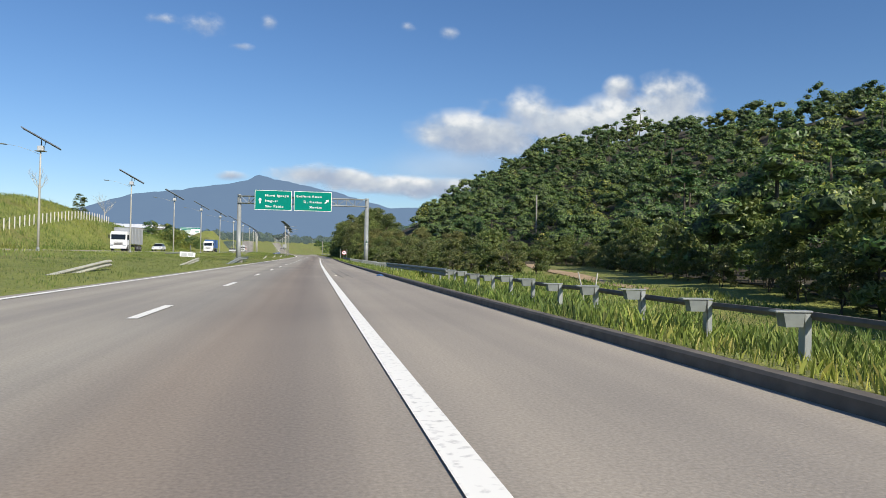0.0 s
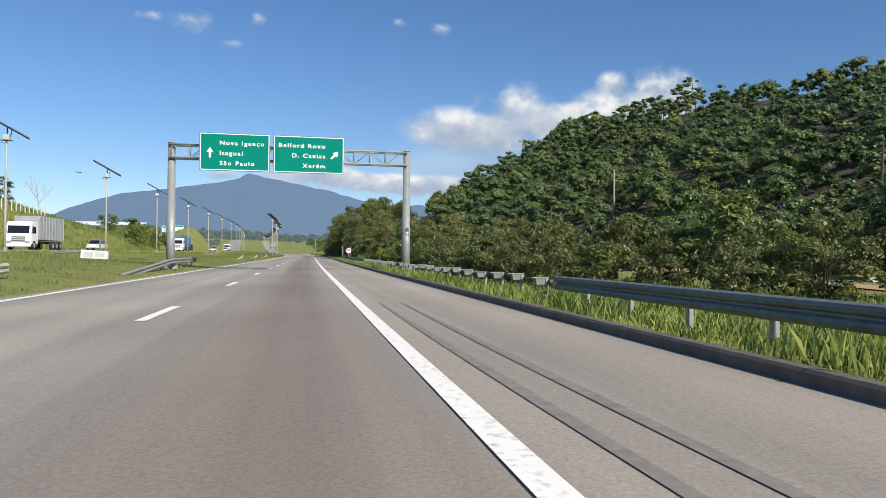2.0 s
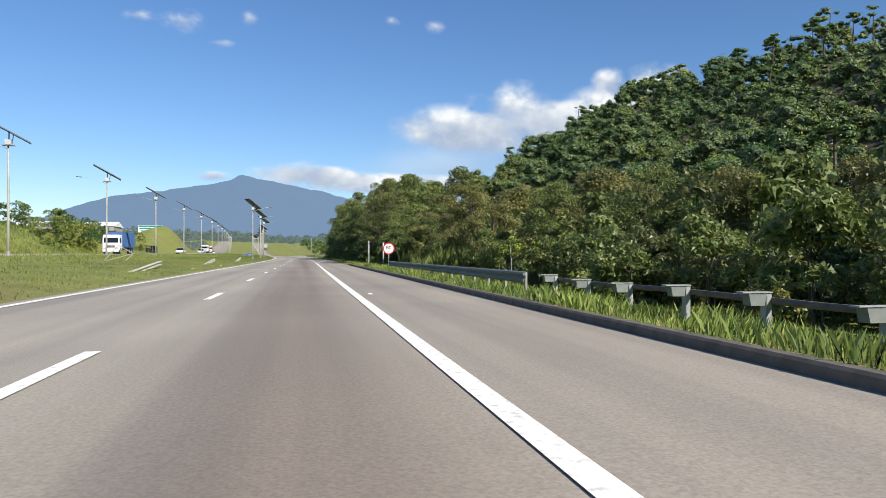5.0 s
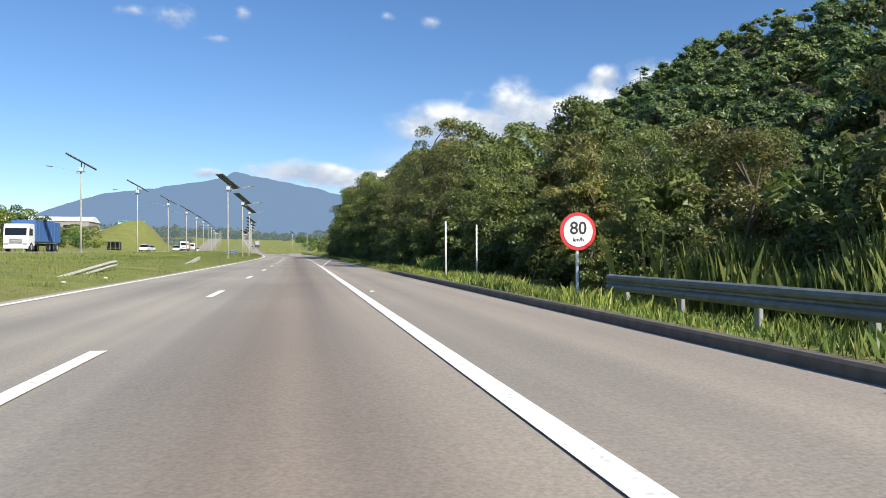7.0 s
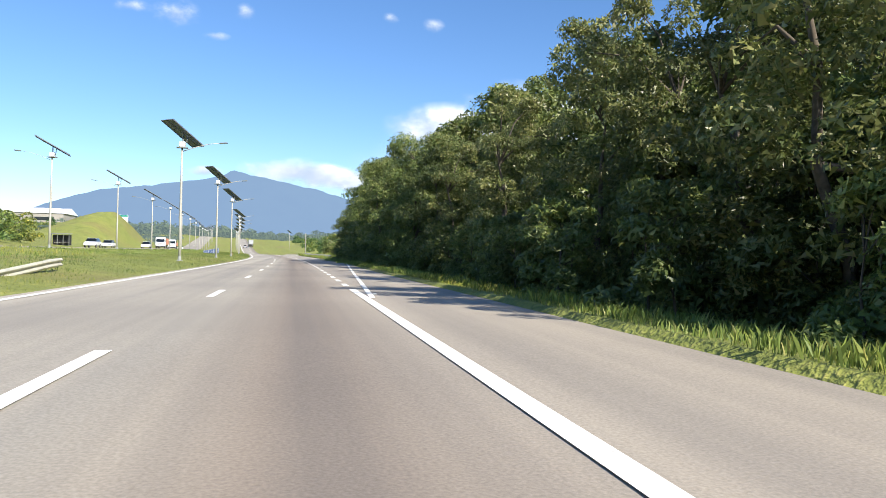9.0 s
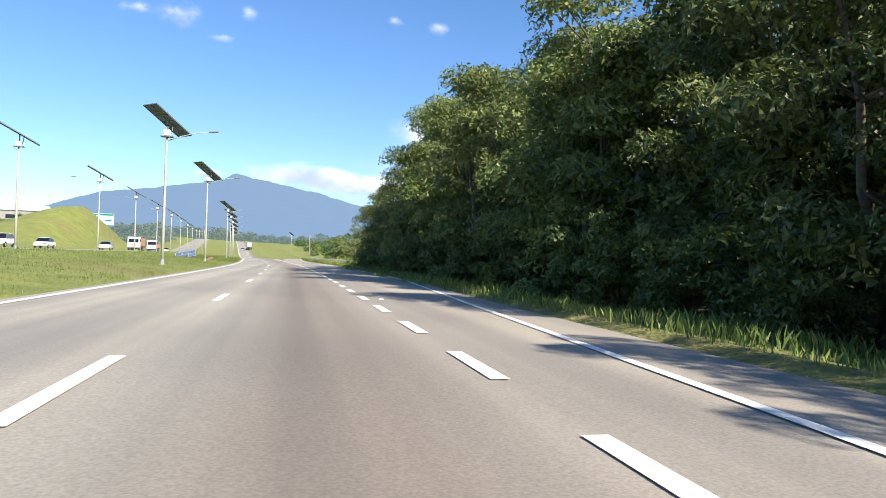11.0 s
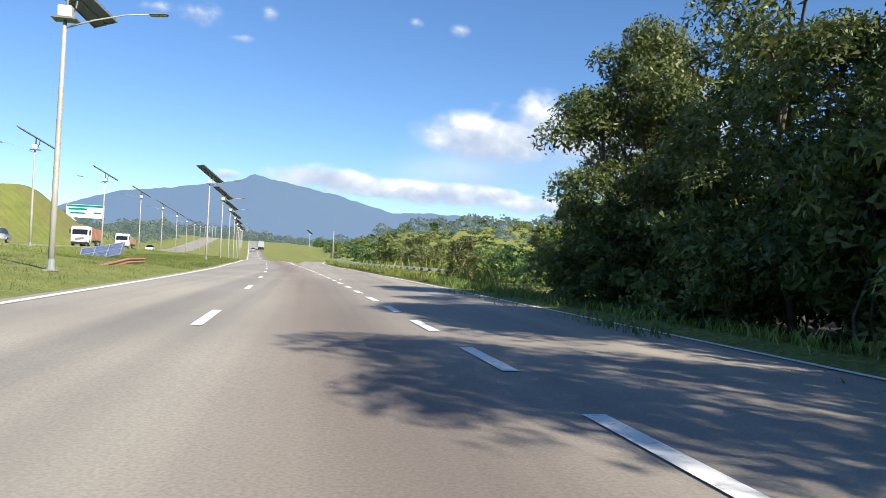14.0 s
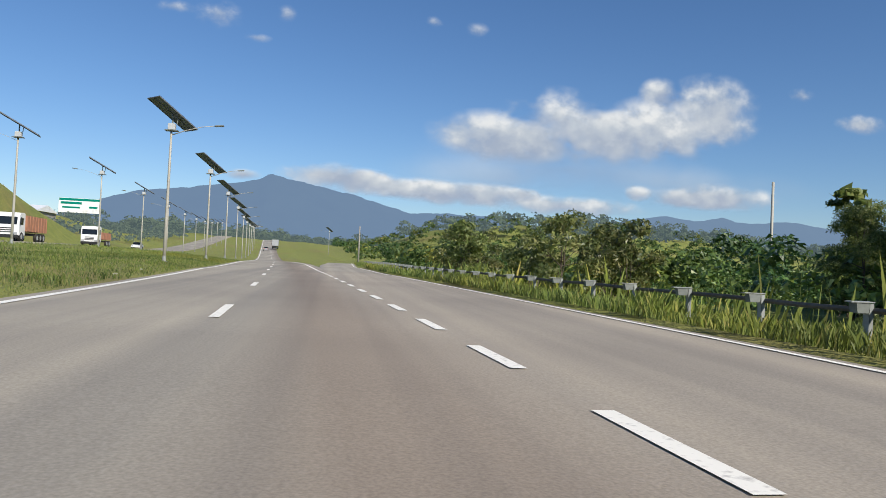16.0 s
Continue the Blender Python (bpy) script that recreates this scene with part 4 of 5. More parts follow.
# ---- overhead sign bridge ----
def build_gantry():
    thing = empty("sign_gantry", "grey steel sign gantry spanning the road with two green panels", "sign gantry", place=(0, 68.4, 0))
    z0 = cz(68)
    for x in (-5.15, 8.58):
        bm = bmesh.new()
        zb = ground(x, 68.4) - z0 * 0
        tube(bm, [(x, 0, zb - 0.2), (x, 0, zb + 3.6), (x, 0, zb + 3.6), (x, 0, 7.42)], [0.25, 0.24, 0.23, 0.21], 20)
        post = part("post", bm, GALV, thing, smooth_faces=True)
        bm = bmesh.new()
        tube(bm, [(x, 0, zb - 0.05), (x, 0, zb + 0.16)], [0.42, 0.42], 20)
        for k in range(8):
            a = k * math.pi / 4
            bg = bmesh.new()
            box(bg, (0.22, 0.02, 0.36), Matrix.Translation((x, 0, zb + 0.32)) @ Matrix.Rotation(a, 4, "Z") @ Matrix.Translation((0.27, 0, 0)))
            part("gusset", bg, GALV, post)
        part("base_flange", bm, CONCRETE, post)
        bm = bmesh.new()
        tube(bm, [(x, 0, 7.42), (x, 0, 7.46)], [0.24, 0.22], 16)
        part("cap", bm, GALV, post)
        if x > 0:
            def mark(pts):
                bm = bmesh.new()
                vs = [bm.verts.new((x + 0.25 * math.sin(u / 0.25), -0.252 * math.cos(u / 0.25), z)) for u, z in pts]
                bm.faces.new(vs)
                bmesh.ops.recalc_face_normals(bm, faces=bm.faces)
                part("paint_mark", bm, SPRAY, post, "dark green spray paint mark")
            for u, w, h in ((0.03, 0.022, 0.44), (-0.07, 0.03, 0.2), (0.12, 0.03, 0.2), (-0.02, 0.05, 0.26), (0.075, 0.05, 0.24)):
                mark([(u - w, 2.5), (u + w, 2.5), (u + w * 0.2, 2.5 + h), (u - w * 0.2, 2.5 + h)])
            mark([(-0.12, 2.46), (0.14, 2.46), (0.14, 2.49), (-0.12, 2.49)])
            for u in (-0.09, -0.01, 0.07, 0.13):
                mark([(u - 0.012, 2.24), (u + 0.012, 2.24), (u + 0.03, 2.38), (u + 0.005, 2.38)])
            for zz in (2.24, 2.37):
                mark([(-0.08, zz), (0.13, zz), (0.14, zz + 0.016), (-0.07, zz + 0.016)])
    for name, dy, z in (("chord", -0.3, 7.32), ("chord", 0.3, 7.32), ("chord", -0.3, 6.55), ("chord", 0.3, 6.55)):
        bm = bmesh.new()
        tube(bm, [(-5.3, dy, z), (8.58, dy, z)], [0.055, 0.055], 8)
        part(name, bm, GALV, thing, smooth_faces=True)
    n = 14
    for k in range(n):
        x0, x1 = -5.1 + 13.3 * k / n, -5.1 + 13.3 * (k + 1) / n
        for dy in (-0.3, 0.3):
            bm = bmesh.new()
            tube(bm, [(x0, dy, 6.55), (x0, dy, 7.32)], [0.03, 0.03], 6)
            part("upright", bm, GALV, thing)
            bm = bmesh.new()
            tube(bm, [(x0, dy, 6.55 if k % 2 else 7.32), (x1, dy, 7.32 if k % 2 else 6.55)], [0.024, 0.024], 6)
            part("brace", bm, GALV, thing)
        for z in (6.55, 7.32):
            bm = bmesh.new()
            tube(bm, [(x0, -0.3, z), (x1, 0.3, z)], [0.02, 0.02], 6)
            part("brace", bm, GALV, thing)
    lines = (("Nova Iguaçu", "Itaguaí", "São Paulo"), ("Belford Roxo", "D. Caxias", "Xerém"))
    for side, (x0, x1) in enumerate(((-3.5, 0.42), (0.62, 4.7))):
        w, zb, zt, y = x1 - x0, 5.8, 7.97, -0.9
        bm = bmesh.new()
        box(bm, (w, 0.05, zt - zb), Matrix.Translation(((x0 + x1) / 2, y, (zb + zt) / 2)), 0.01)
        panel = part("sign_panel", bm, GREEN, thing, "green reflective direction panel with white border")
        bm = bmesh.new()
        for a, b, c, d in ((x0 + 0.03, x1 - 0.03, zb + 0.03, zb + 0.075), (x0 + 0.03, x1 - 0.03, zt - 0.075, zt - 0.03), (x0 + 0.03, x0 + 0.075, zb + 0.075, zt - 0.075), (x1 - 0.075, x1 - 0.03, zb + 0.075, zt - 0.075)):
            box(bm, (b - a, 0.006, d - c), Matrix.Translation(((a + b) / 2, y - 0.03, (c + d) / 2)))
        part("border", bm, SIGN_WHITE, panel)
        for k, body in enumerate(lines[side]):
            me = text_mesh(body, 0.345, spacing=1.24)
            me.transform(Matrix.Diagonal((1.16, 1, 1, 1)))
            lo, hi = min(v.co.x for v in me.vertices), max(v.co.x for v in me.vertices)
            x = x0 + 1.12 - lo if side == 0 else x0 + 2.98 - hi
            me.transform(Matrix.Translation((x, y - 0.03, zt - 0.68 - 0.585 * k)))
            for piece in letters(me):
                link("letter", piece, SIGN_WHITE, panel)
        bm = bmesh.new()
        shape = [(-0.06, -0.3), (0.06, -0.3), (0.06, 0.02), (0.19, 0.02), (0, 0.3), (-0.19, 0.02), (-0.06, 0.02)]
        c, turn = ((x0 + 0.58, (zb + zt) / 2 - 0.05), 0.0) if side == 0 else ((x1 - 0.55, (zb + zt) / 2 + 0.02), -45.0)
        f = bm.faces.new([bm.verts.new(Vector((c[0], y - 0.027, c[1])) + Matrix.Rotation(radians(-turn), 3, "Y") @ Vector((a, 0, b))) for a, b in shape])
        r = bmesh.ops.extrude_face_region(bm, geom=[f])
        bmesh.ops.translate(bm, verts=[v for v in r["geom"] if isinstance(v, bmesh.types.BMVert)], vec=(0, -0.006, 0))
        bmesh.ops.recalc_face_normals(bm, faces=bm.faces)
        part("arrow", bm, SIGN_WHITE, panel)
        for x in (x0 + 0.6, (x0 + x1) / 2, x1 - 0.6):
            bm = bmesh.new()
            box(bm, (0.08, 0.5, 0.08), Matrix.Translation((x, -0.6, 7.32)))
            box(bm, (0.08, 0.5, 0.08), Matrix.Translation((x, -0.6, 6.55)))
            box(bm, (0.07, 0.06, 2.0), Matrix.Translation((x, y + 0.06, 6.9)))
            part("bracket", bm, GALV, panel)


build_gantry()


# ---- solar street lamps ----
def build_solar_lamp(arm_way, turn, label, group):
    lamp = empty("solar_street_lamp", label, "street lamp", group)
    bm = bmesh.new()
    tube(bm, [(0, 0, -0.3), (0, 0, 3.0), (0, 0, 5.9), (0, 0, 8.6)], [0.105, 0.1, 0.085, 0.065], 10)
    part("pole", bm, POLE, lamp, smooth_faces=True)
    bm = bmesh.new()
    box(bm, (0.42, 0.42, 0.05), Matrix.Translation((0, 0, 0.03)))
    tube(bm, [(0, 0, 0.05), (0, 0, 0.4)], [0.14, 0.115], 10)
    part("base_plate", bm, GALV, lamp)
    bm = bmesh.new()
    box(bm, (0.46, 0.40, 0.42), Matrix.Translation((0.02, 0, 8.82)), 0.03)
    bx = part("battery_box", bm, BOX_GREY, lamp, "pale grey metal battery box")
    bm = bmesh.new()
    box(bm, (0.8, 0.56, 0.05), Matrix.Translation((0.02, 0, 8.58)))
    part("tray", bm, GALV_DULL, bx)
    tilt = Matrix.Translation((0.05, 0, 9.68)) @ Matrix.Rotation(radians(turn), 4, "Z") @ Matrix.Rotation(radians(29), 4, "Y")
    bm = bmesh.new()
    box(bm, (3.3, 1.35, 0.04))
    cells = part("solar_panel", bm, CELLS, lamp, "dark blue solar panel in a pale frame")
    cells.matrix_local = tilt
    bm = bmesh.new()
    box(bm, (3.26, 1.31, 0.006), Matrix.Translation((0, 0, -0.026)))
    part("back_sheet", bm, BACK_SHEET, cells, "blue-grey back sheet")
    bm = bmesh.new()
    for y in (-0.66, 0, 0.66):
        box(bm, (3.34, 0.035, 0.06), Matrix.Translation((0, y, -0.03)))
    for x in (-1.64, -0.55, 0.55, 1.64):
        box(bm, (0.035, 1.37, 0.06), Matrix.Translation((x, 0, -0.03)))
    part("frame", bm, PANEL_FRAME, cells)
    bm = bmesh.new()
    tube(bm, [(0.05, 0, 9.0), (0.05, 0, 9.66)], [0.05, 0.05], 8)
    tube(bm, [(0.32, 0, 9.0), (0.38, 0, 9.46)], [0.03, 0.03], 6)
    part("panel_bracket", bm, GALV_DULL, lamp)
    bm = bmesh.new()
    pts = [(arm_way * x, 0, z) for x, z in ((0.05, 8.3), (0.9, 8.65), (1.9, 8.95), (2.75, 9.08))]
    tube(bm, pts, [0.035, 0.03, 0.025, 0.022] if arm_way > 0 else [0.016, 0.013, 0.011, 0.01], 8)
    arm = part("arm", bm, POLE, lamp, smooth_faces=True)
    bm = bmesh.new()
    box(bm, (0.62, 0.26, 0.09), Matrix.Translation((arm_way * 3.0, 0, 9.09)) @ Matrix.Rotation(radians(-6 * arm_way), 4, "Y"), 0.03)
    part("lamp_head", bm, GALV_DULL, arm)
    return lamp


def set_row(proto, spots):
    for k, (o, y) in enumerate(spots):
        x = cx(y) + o
        m = Matrix.Translation((x, y, ground(x, y))) @ Matrix.Rotation(radians(2.5 * math.sin(y * 1.7)), 4, "Z") @ Matrix.Rotation(radians(0.7 * math.sin(y)), 4, "X")
        if k:
            copy_thing(proto, m)
        else:
            proto.matrix_basis = m


left_lamp = build_solar_lamp(-1, 14, "tall pale solar street lamp on the far side of the median", "lamps along the opposite road")
set_row(left_lamp, [(-20.4, y) for y in (26, 54.5, 85, 112.5, 140, 168, 196.5, 224.5, 253, 282.3, 310.2, 338.5, 366.5, 394, 422, 450, 478, 506, 535, 563, 592, 620)])
median_lamp = build_solar_lamp(1, 46, "tall pale solar street lamp on the grass median", "lamps on the median")
set_row(median_lamp, [(-6.6, y) for y in (208.5, 238, 267.5, 325, 351, 377, 405, 433, 461, 489, 517, 545, 573)])
ramp_lamp = build_solar_lamp(-1, 46, "solar street lamp beside the exit", "lamps beside the exit")
set_row(ramp_lamp, [(22, 560)])


# ---- guard rails ----
W_BEAM = ((0.0, -0.155), (-0.05, -0.13), (-0.075, -0.085), (-0.05, -0.04), (0.0, -0.015), (0.0, 0.015), (-0.05, 0.04), (-0.075, 0.085), (-0.05, 0.13), (0.0, 0.155))


def build_rail(name, o, y0, y1, z, label, step=2.0, mat=GALV_DULL, flip=1, ends=(0.0, 0.0)):
    """A corrugated beam on posts; ends: how far each end dips."""
    thing = empty(name, label, "guard rail", "guard rails", at(o, y0))
    inv = Matrix.Translation(-at(o, y0))
    ys = span(y0, y1, 1.0)

    def dip(y):
        return -ends[0] * max(0.0, 1 - (y - y0) / min(11.0, y1 - y0 - 0.5)) - ends[1] * smooth(y1 - 7, y1, y)
    bm = bmesh.new()
    rows = []
    for y in ys:
        rows.append([bm.verts.new(inv @ at(o + flip * a, y, z + b + dip(y))) for a, b in W_BEAM] + [bm.verts.new(inv @ at(o + flip * (a + 0.012), y, z + b + dip(y))) for a, b in W_BEAM[::-1]])
    n = len(rows[0])
    for a, b in zip(rows, rows[1:]):
        for k in range(n):
            bm.faces.new((a[k], a[(k + 1) % n], b[(k + 1) % n], b[k]))
    bm.faces.new(rows[0])
    bm.faces.new(rows[-1][::-1])
    bmesh.ops.recalc_face_normals(bm, faces=bm.faces)
    part("beam", bm, mat, thing)
    y = y0 + 0.6
    while y < y1:
        p = at(o + flip * 0.16, y)
        g = ground(p.x, p.y) - 0.25
        top = cz(y) + z + 0.12 + dip(y)
        if top - g > 0.3:
            bm = bmesh.new()
            box(bm, (0.012, 0.11, top - g), inv @ Matrix.Translation((p.x, p.y, (top + g) / 2)))
            for s in (-0.05, 0.05):
                box(bm, (0.06, 0.01, top - g), inv @ Matrix.Translation((p.x + 0.03, p.y + s, (top + g) / 2)))
            post = part("post", bm, GALV, thing)
            bm = bmesh.new()
            box(bm, (0.12, 0.09, 0.2), inv @ Matrix.Translation((p.x - flip * 0.08, p.y, cz(y) + z + dip(y))))
            part("spacer", bm, GALV, post)
        y += step
    return thing


build_rail("guard_rail", 7.95, 16, 40, 0.44, "dull grey-green corrugated guard rail beside the shoulder")
build_rail("guard_rail", 7.95, 97, 128, 0.44, "dull grey-green corrugated guard rail ending at the speed sign")
build_rail("median_guard_rail", -5.0, 56, 75.5, 0.55, "grey corrugated guard rail round the gantry post", flip=-1, ends=(0.55, 0.0), mat=GALV)
for y in (23, 48, 124.5, 150.5, 179):
    build_rail("rail_stub", -6.3, y - 10.5, y, 0.52, "leftover pale guard rail end sinking into the grass", step=3.9, mat=PALE_STEEL, flip=-1, ends=(0.62, 0.0))
build_rail("rail_stub", -7.2, 272, 288, 0.45, "leftover rusty guard rail end on the grass", step=4.9, mat=ORANGE_BODY, flip=-1, ends=(0.5, 0.0))


def build_bare_post():
    """A rail post whose front beam is gone: cap plate, spacer block and post."""
    post = empty("bare_rail_post", "bare guard rail post with cap plate and spacer block", "rail post", "bare rail posts beside the shoulder")
    bm = bmesh.new()
    box(bm, (0.012, 0.12, 1.0), Matrix.Translation((0.1, 0, 0.03)))
    for s in (-0.055, 0.055):
        box(bm, (0.075, 0.01, 1.0), Matrix.Translation((0.135, s, 0.03)))
    part("post", bm, GALV, post)
    bm = bmesh.new()
    box(bm, (0.44, 0.15, 0.02), Matrix.Translation((-0.04, 0, 0.55)), 0.004)
    part("cap_plate", bm, GALV, post)
    bm = bmesh.new()
    vs = [bm.verts.new(c) for y in (-0.08, 0.08) for c in ((-0.17, y, 0.53), (0.08, y, 0.53), (0.06, y, 0.38), (-0.14, y, 0.38))]
    bm.faces.new(vs[3::-1])
    bm.faces.new(vs[4:])
    for k in range(4):
        bm.faces.new((vs[k], vs[(k + 1) % 4], vs[4 + (k + 1) % 4], vs[4 + k]))
    bmesh.ops.recalc_face_normals(bm, faces=bm.faces)
    part("spacer", bm, GALV_DULL, post)
    return post


bare = build_bare_post()
first = True
for o, y0, y1, step in ((8.0, -12.6, 15.8, 2.0), (8.0, 41.2, 96, 2.0), (9.9, 281, 400, 2.6)):
    y = y0
    while y < y1:
        p = at(o if y < 330 else right_edge(y) + 2.0, y, (0.15 if o > 9 else -0.02) - 0.03 * math.sin(y * 2.3))
        m = Matrix.Translation(p) @ Matrix.Rotation(radians(4 * math.sin(y * 3.1)), 4, "Z") @ Matrix.Rotation(radians(2.5 * math.sin(y * 1.3)), 4, "X")
        if first:
            bare.matrix_basis = m
            first = False
        else:
            copy_thing(bare, m)
        y += step
for o, y0, y1 in ((8.2, -13, 16), (8.2, 41, 96), (10.1, 280, 402)):
    bm = bmesh.new()
    inv = Matrix.Translation(-at(o, y0))
    tube(bm, [inv @ at(o if y < 330 else right_edge(y) + 2.2, y, (0.6 if o > 9 else 0.44) + 0.015 * math.sin(y)) for y in span(y0, y1, 2.0)], [0.05] * len(span(y0, y1, 2.0)), 6)
    ob = tagged(part("rear_rail", bm, KERB), "thin dark steel rail behind the bare posts", "rail", "rear rails")
    ob.matrix_basis = Matrix.Translation(at(o, y0))


# ---- signs, posts, poles ----
def build_speed_sign():
    s = empty("speed_limit_sign", "round white speed limit sign with red rim on a post", "road sign", place=(8.78, 129.9, cz(130)))
    bm = bmesh.new()
    tube(bm, [(0, 0.05, -0.3), (0, 0.05, 1.86)], [0.035, 0.035], 8)
    part("post", bm, WHITE_PAINT, s)
    z = 1.48
    for name, r, y, mat in (("rim", 0.42, 0.0, SIGN_RED), ("face", 0.34, -0.012, SIGN_WHITE)):
        bm = bmesh.new()
        tube(bm, [(0, y + 0.012, z), (0, y - 0.012, z)], [r, r], 40)
        ob = part(name, bm, mat, s)
    for body, size, zz in (("80", 0.40, z - 0.06), ("km/h", 0.13, z - 0.22)):
        me = text_mesh(body, size)
        lo, hi = min(v.co.x for v in me.vertices), max(v.co.x for v in me.vertices)
        me.transform(Matrix.Translation((-(lo + hi) / 2, -0.03, zz)))
        for piece in letters(me):
            link("letter", piece, BLACK, ob)


build_speed_sign()


def build_pole(name, place, height, r0, r1, mat, label, category="pole", group="", lean=0.0):
    bm = bmesh.new()
    tube(bm, [(0, 0, -0.4), (lean * 0.5, 0, height / 2), (lean, 0, height)], [r0, (r0 + r1) / 2, r1], 10)
    ob = tagged(part(name, bm, mat, smooth_faces=True), label, category, group)
    ob.matrix_basis = Matrix.Translation(place)
    return ob


for x in (8.66, 9.95):
    build_pole("marker_post", (x, 143.4, ground(x, 143.4)), 2.3, 0.034, 0.034, WHITE_PAINT, "plain white steel post standing in the verge grass", "post", "white posts")
build_pole("utility_pole", (42.7, 113.7, ground(42.7, 113.7)), 12.7 - ground(42.7, 113.7), 0.16, 0.11, CONCRETE, "pale concrete utility pole among the trees")
build_pole("utility_pole", (44, 58.5, ground(44, 58.5)), 6.2 - ground(44, 58.5), 0.13, 0.1, CONCRETE, "pale concrete utility pole among the trees")
build_pole("utility_pole", (35.7, 327.6, ground(35.7, 327.6)), 9.5 - ground(35.7, 327.6), 0.14, 0.1, POLE, "pale concrete utility pole behind the bushes")
build_pole("utility_pole", (8.65, 442, cz(442) - 1), 10.0 - cz(442) + 1, 0.2, 0.14, CONCRETE, "pale concrete utility pole beside the exit")


def build_billboard(place, w, h, leg, label, stripes=True, turn=0.0):
    b = empty("billboard", label, "billboard", "billboards", place, turn)
    bm = bmesh.new()
    box(bm, (w, 0.2, h), Matrix.Translation((0, 0, leg + h / 2)), 0.02)
    face = part("face", bm, WHITE_PAINT, b)
    if stripes:
        for x, z, sw, sh in ((-0.2 * w, 0.66 * h, 0.5 * w, 0.16 * h), (-0.2 * w, 0.36 * h, 0.42 * w, 0.12 * h), (0.33 * w, 0.4 * h, 0.2 * w, 0.14 * h), (0.0, 0.9 * h, 0.98 * w, 0.16 * h)):
            bm = bmesh.new()
            box(bm, (sw, 0.02, sh), Matrix.Translation((x, -0.115, leg + z)))
            part("printed_bar", bm, GREEN, face)
    for x in (-0.35 * w, 0, 0.35 * w):
        bm = bmesh.new()
        tube(bm, [(x, 0.25, -1), (x, 0.25, leg + h * 0.9)], [0.14, 0.12], 8)
        part("leg", bm, GALV_DULL, b)


build_billboard((-89, 558, ground(-89, 558)), 14.5, 5.4, 15.2 - ground(-89, 558), "large white billboard with green printed bars on legs")


def build_dirt_track():
    bm = bmesh.new()
    rows = []
    for x, y, w in ((36, 98, 0.7), (31, 78, 0.75), (26, 58, 0.8), (22.5, 43, 0.75), (20.5, 32, 0.6), (18.5, 20, 0.45)):
        rows.append([bm.verts.new((x + s * w, y, ground(x + s * w, y) + 0.05)) for s in (-1, -0.3, 0.3, 1)])
    for a, b in zip(rows, rows[1:]):
        for k in range(3):
            bm.faces.new((a[k], a[k + 1], b[k + 1], b[k]))
    bmesh.ops.subdivide_edges(bm, edges=bm.edges[:], cuts=3, use_grid_fill=True)
    for v in bm.verts:
        v.co.z = ground(v.co.x, v.co.y) + 0.05
    bmesh.ops.recalc_face_normals(bm, faces=bm.faces)
    tagged(part("dirt_track", bm, DIRT), "reddish bare earth track across the clearing", "track", kind="structure")


build_dirt_track()


# ---- fallen lamp ----
def build_fallen_lamp():
    s = empty("fallen_solar_lamp", "toppled solar lamp with its panel leaning on the grass", "street lamp", place=(-12.0, 294.5, ground(-12, 294.5)))
    bm = bmesh.new()
    box(bm, (3.0, 0.04, 2.0), Matrix.Rotation(radians(-12), 4, "Y") @ Matrix.Rotation(radians(-62), 4, "X") @ Matrix.Translation((0, 0, 0.75)))
    p = part("solar_panel", bm, CELLS, s, "dusty solar panel lying face up")
    for k in range(7):
        bm = bmesh.new()
        if k < 4:
            box(bm, (0.04, 0.02, 2.0), Matrix.Rotation(radians(-12), 4, "Y") @ Matrix.Rotation(radians(-62), 4, "X") @ Matrix.Translation((-1.4 + k * 0.93, -0.035, 0.75)))
        else:
            box(bm, (3.0, 0.02, 0.04), Matrix.Rotation(radians(-12), 4, "Y") @ Matrix.Rotation(radians(-62), 4, "X") @ Matrix.Translation((0, -0.035, -0.2 + (k - 4) * 0.95)))
        part("rib", bm, ALU, p)


build_fallen_lamp()


def build_frame_stand(o, y):
    x = cx(y) + o
    s = empty("bent_sign_frame", "bent bare steel sign frame on the grass", "sign frame", place=(x, y, ground(x, y)))
    for a, b in (((-1.1, 0, -0.1), (0.1, 0, 1.25)), ((0.1, 0, 1.25), (1.2, 0, 0.6)), ((1.2, 0, 0.6), (0.5, 0, -0.1)), ((-1.1, 0, -0.05), (1.2, 0, 0.6))):
        bm = bmesh.new()
        tube(bm, [a, b], [0.035, 0.035], 6)
        part("bar", bm, POLE, s)


build_frame_stand(-12.5, 140)


def build_toppled_cabinet(x, y):
    """A lamp's battery cabinet lying on its side with its short pole."""
    s = empty("toppled_cabinet", "white metal lamp cabinet lying on the grass with its pole", "cabinet", place=(x, y, ground(x, y)), turn=6)
    bm = bmesh.new()
    box(bm, (1.75, 0.5, 0.6), Matrix.Translation((0.2, 0, 0.3)) @ Matrix.Rotation(radians(4), 4, "Y"), 0.03)
    body = part("body", bm, WHITE_PAINT, s)
    for k in range(2):
        bm = bmesh.new()
        box(bm, (0.62, 0.02, 0.36), Matrix.Translation((-0.18 + 0.75 * k, -0.26, 0.3)), 0.008)
        part("door", bm, BOX_GREY, body)
    bm = bmesh.new()
    tube(bm, [(-2.4, 0.1, 0.42), (-0.6, 0.05, 0.5)], [0.07, 0.08], 8)
    part("pole", bm, GALV_DULL, s)
    bm = bmesh.new()
    tube(bm, [(0.55, 0.05, 0.55), (0.5, 0.05, 1.45)], [0.06, 0.05], 8)
    part("stub", bm, GALV_DULL, s)


build_toppled_cabinet(-12.4, 79.5)


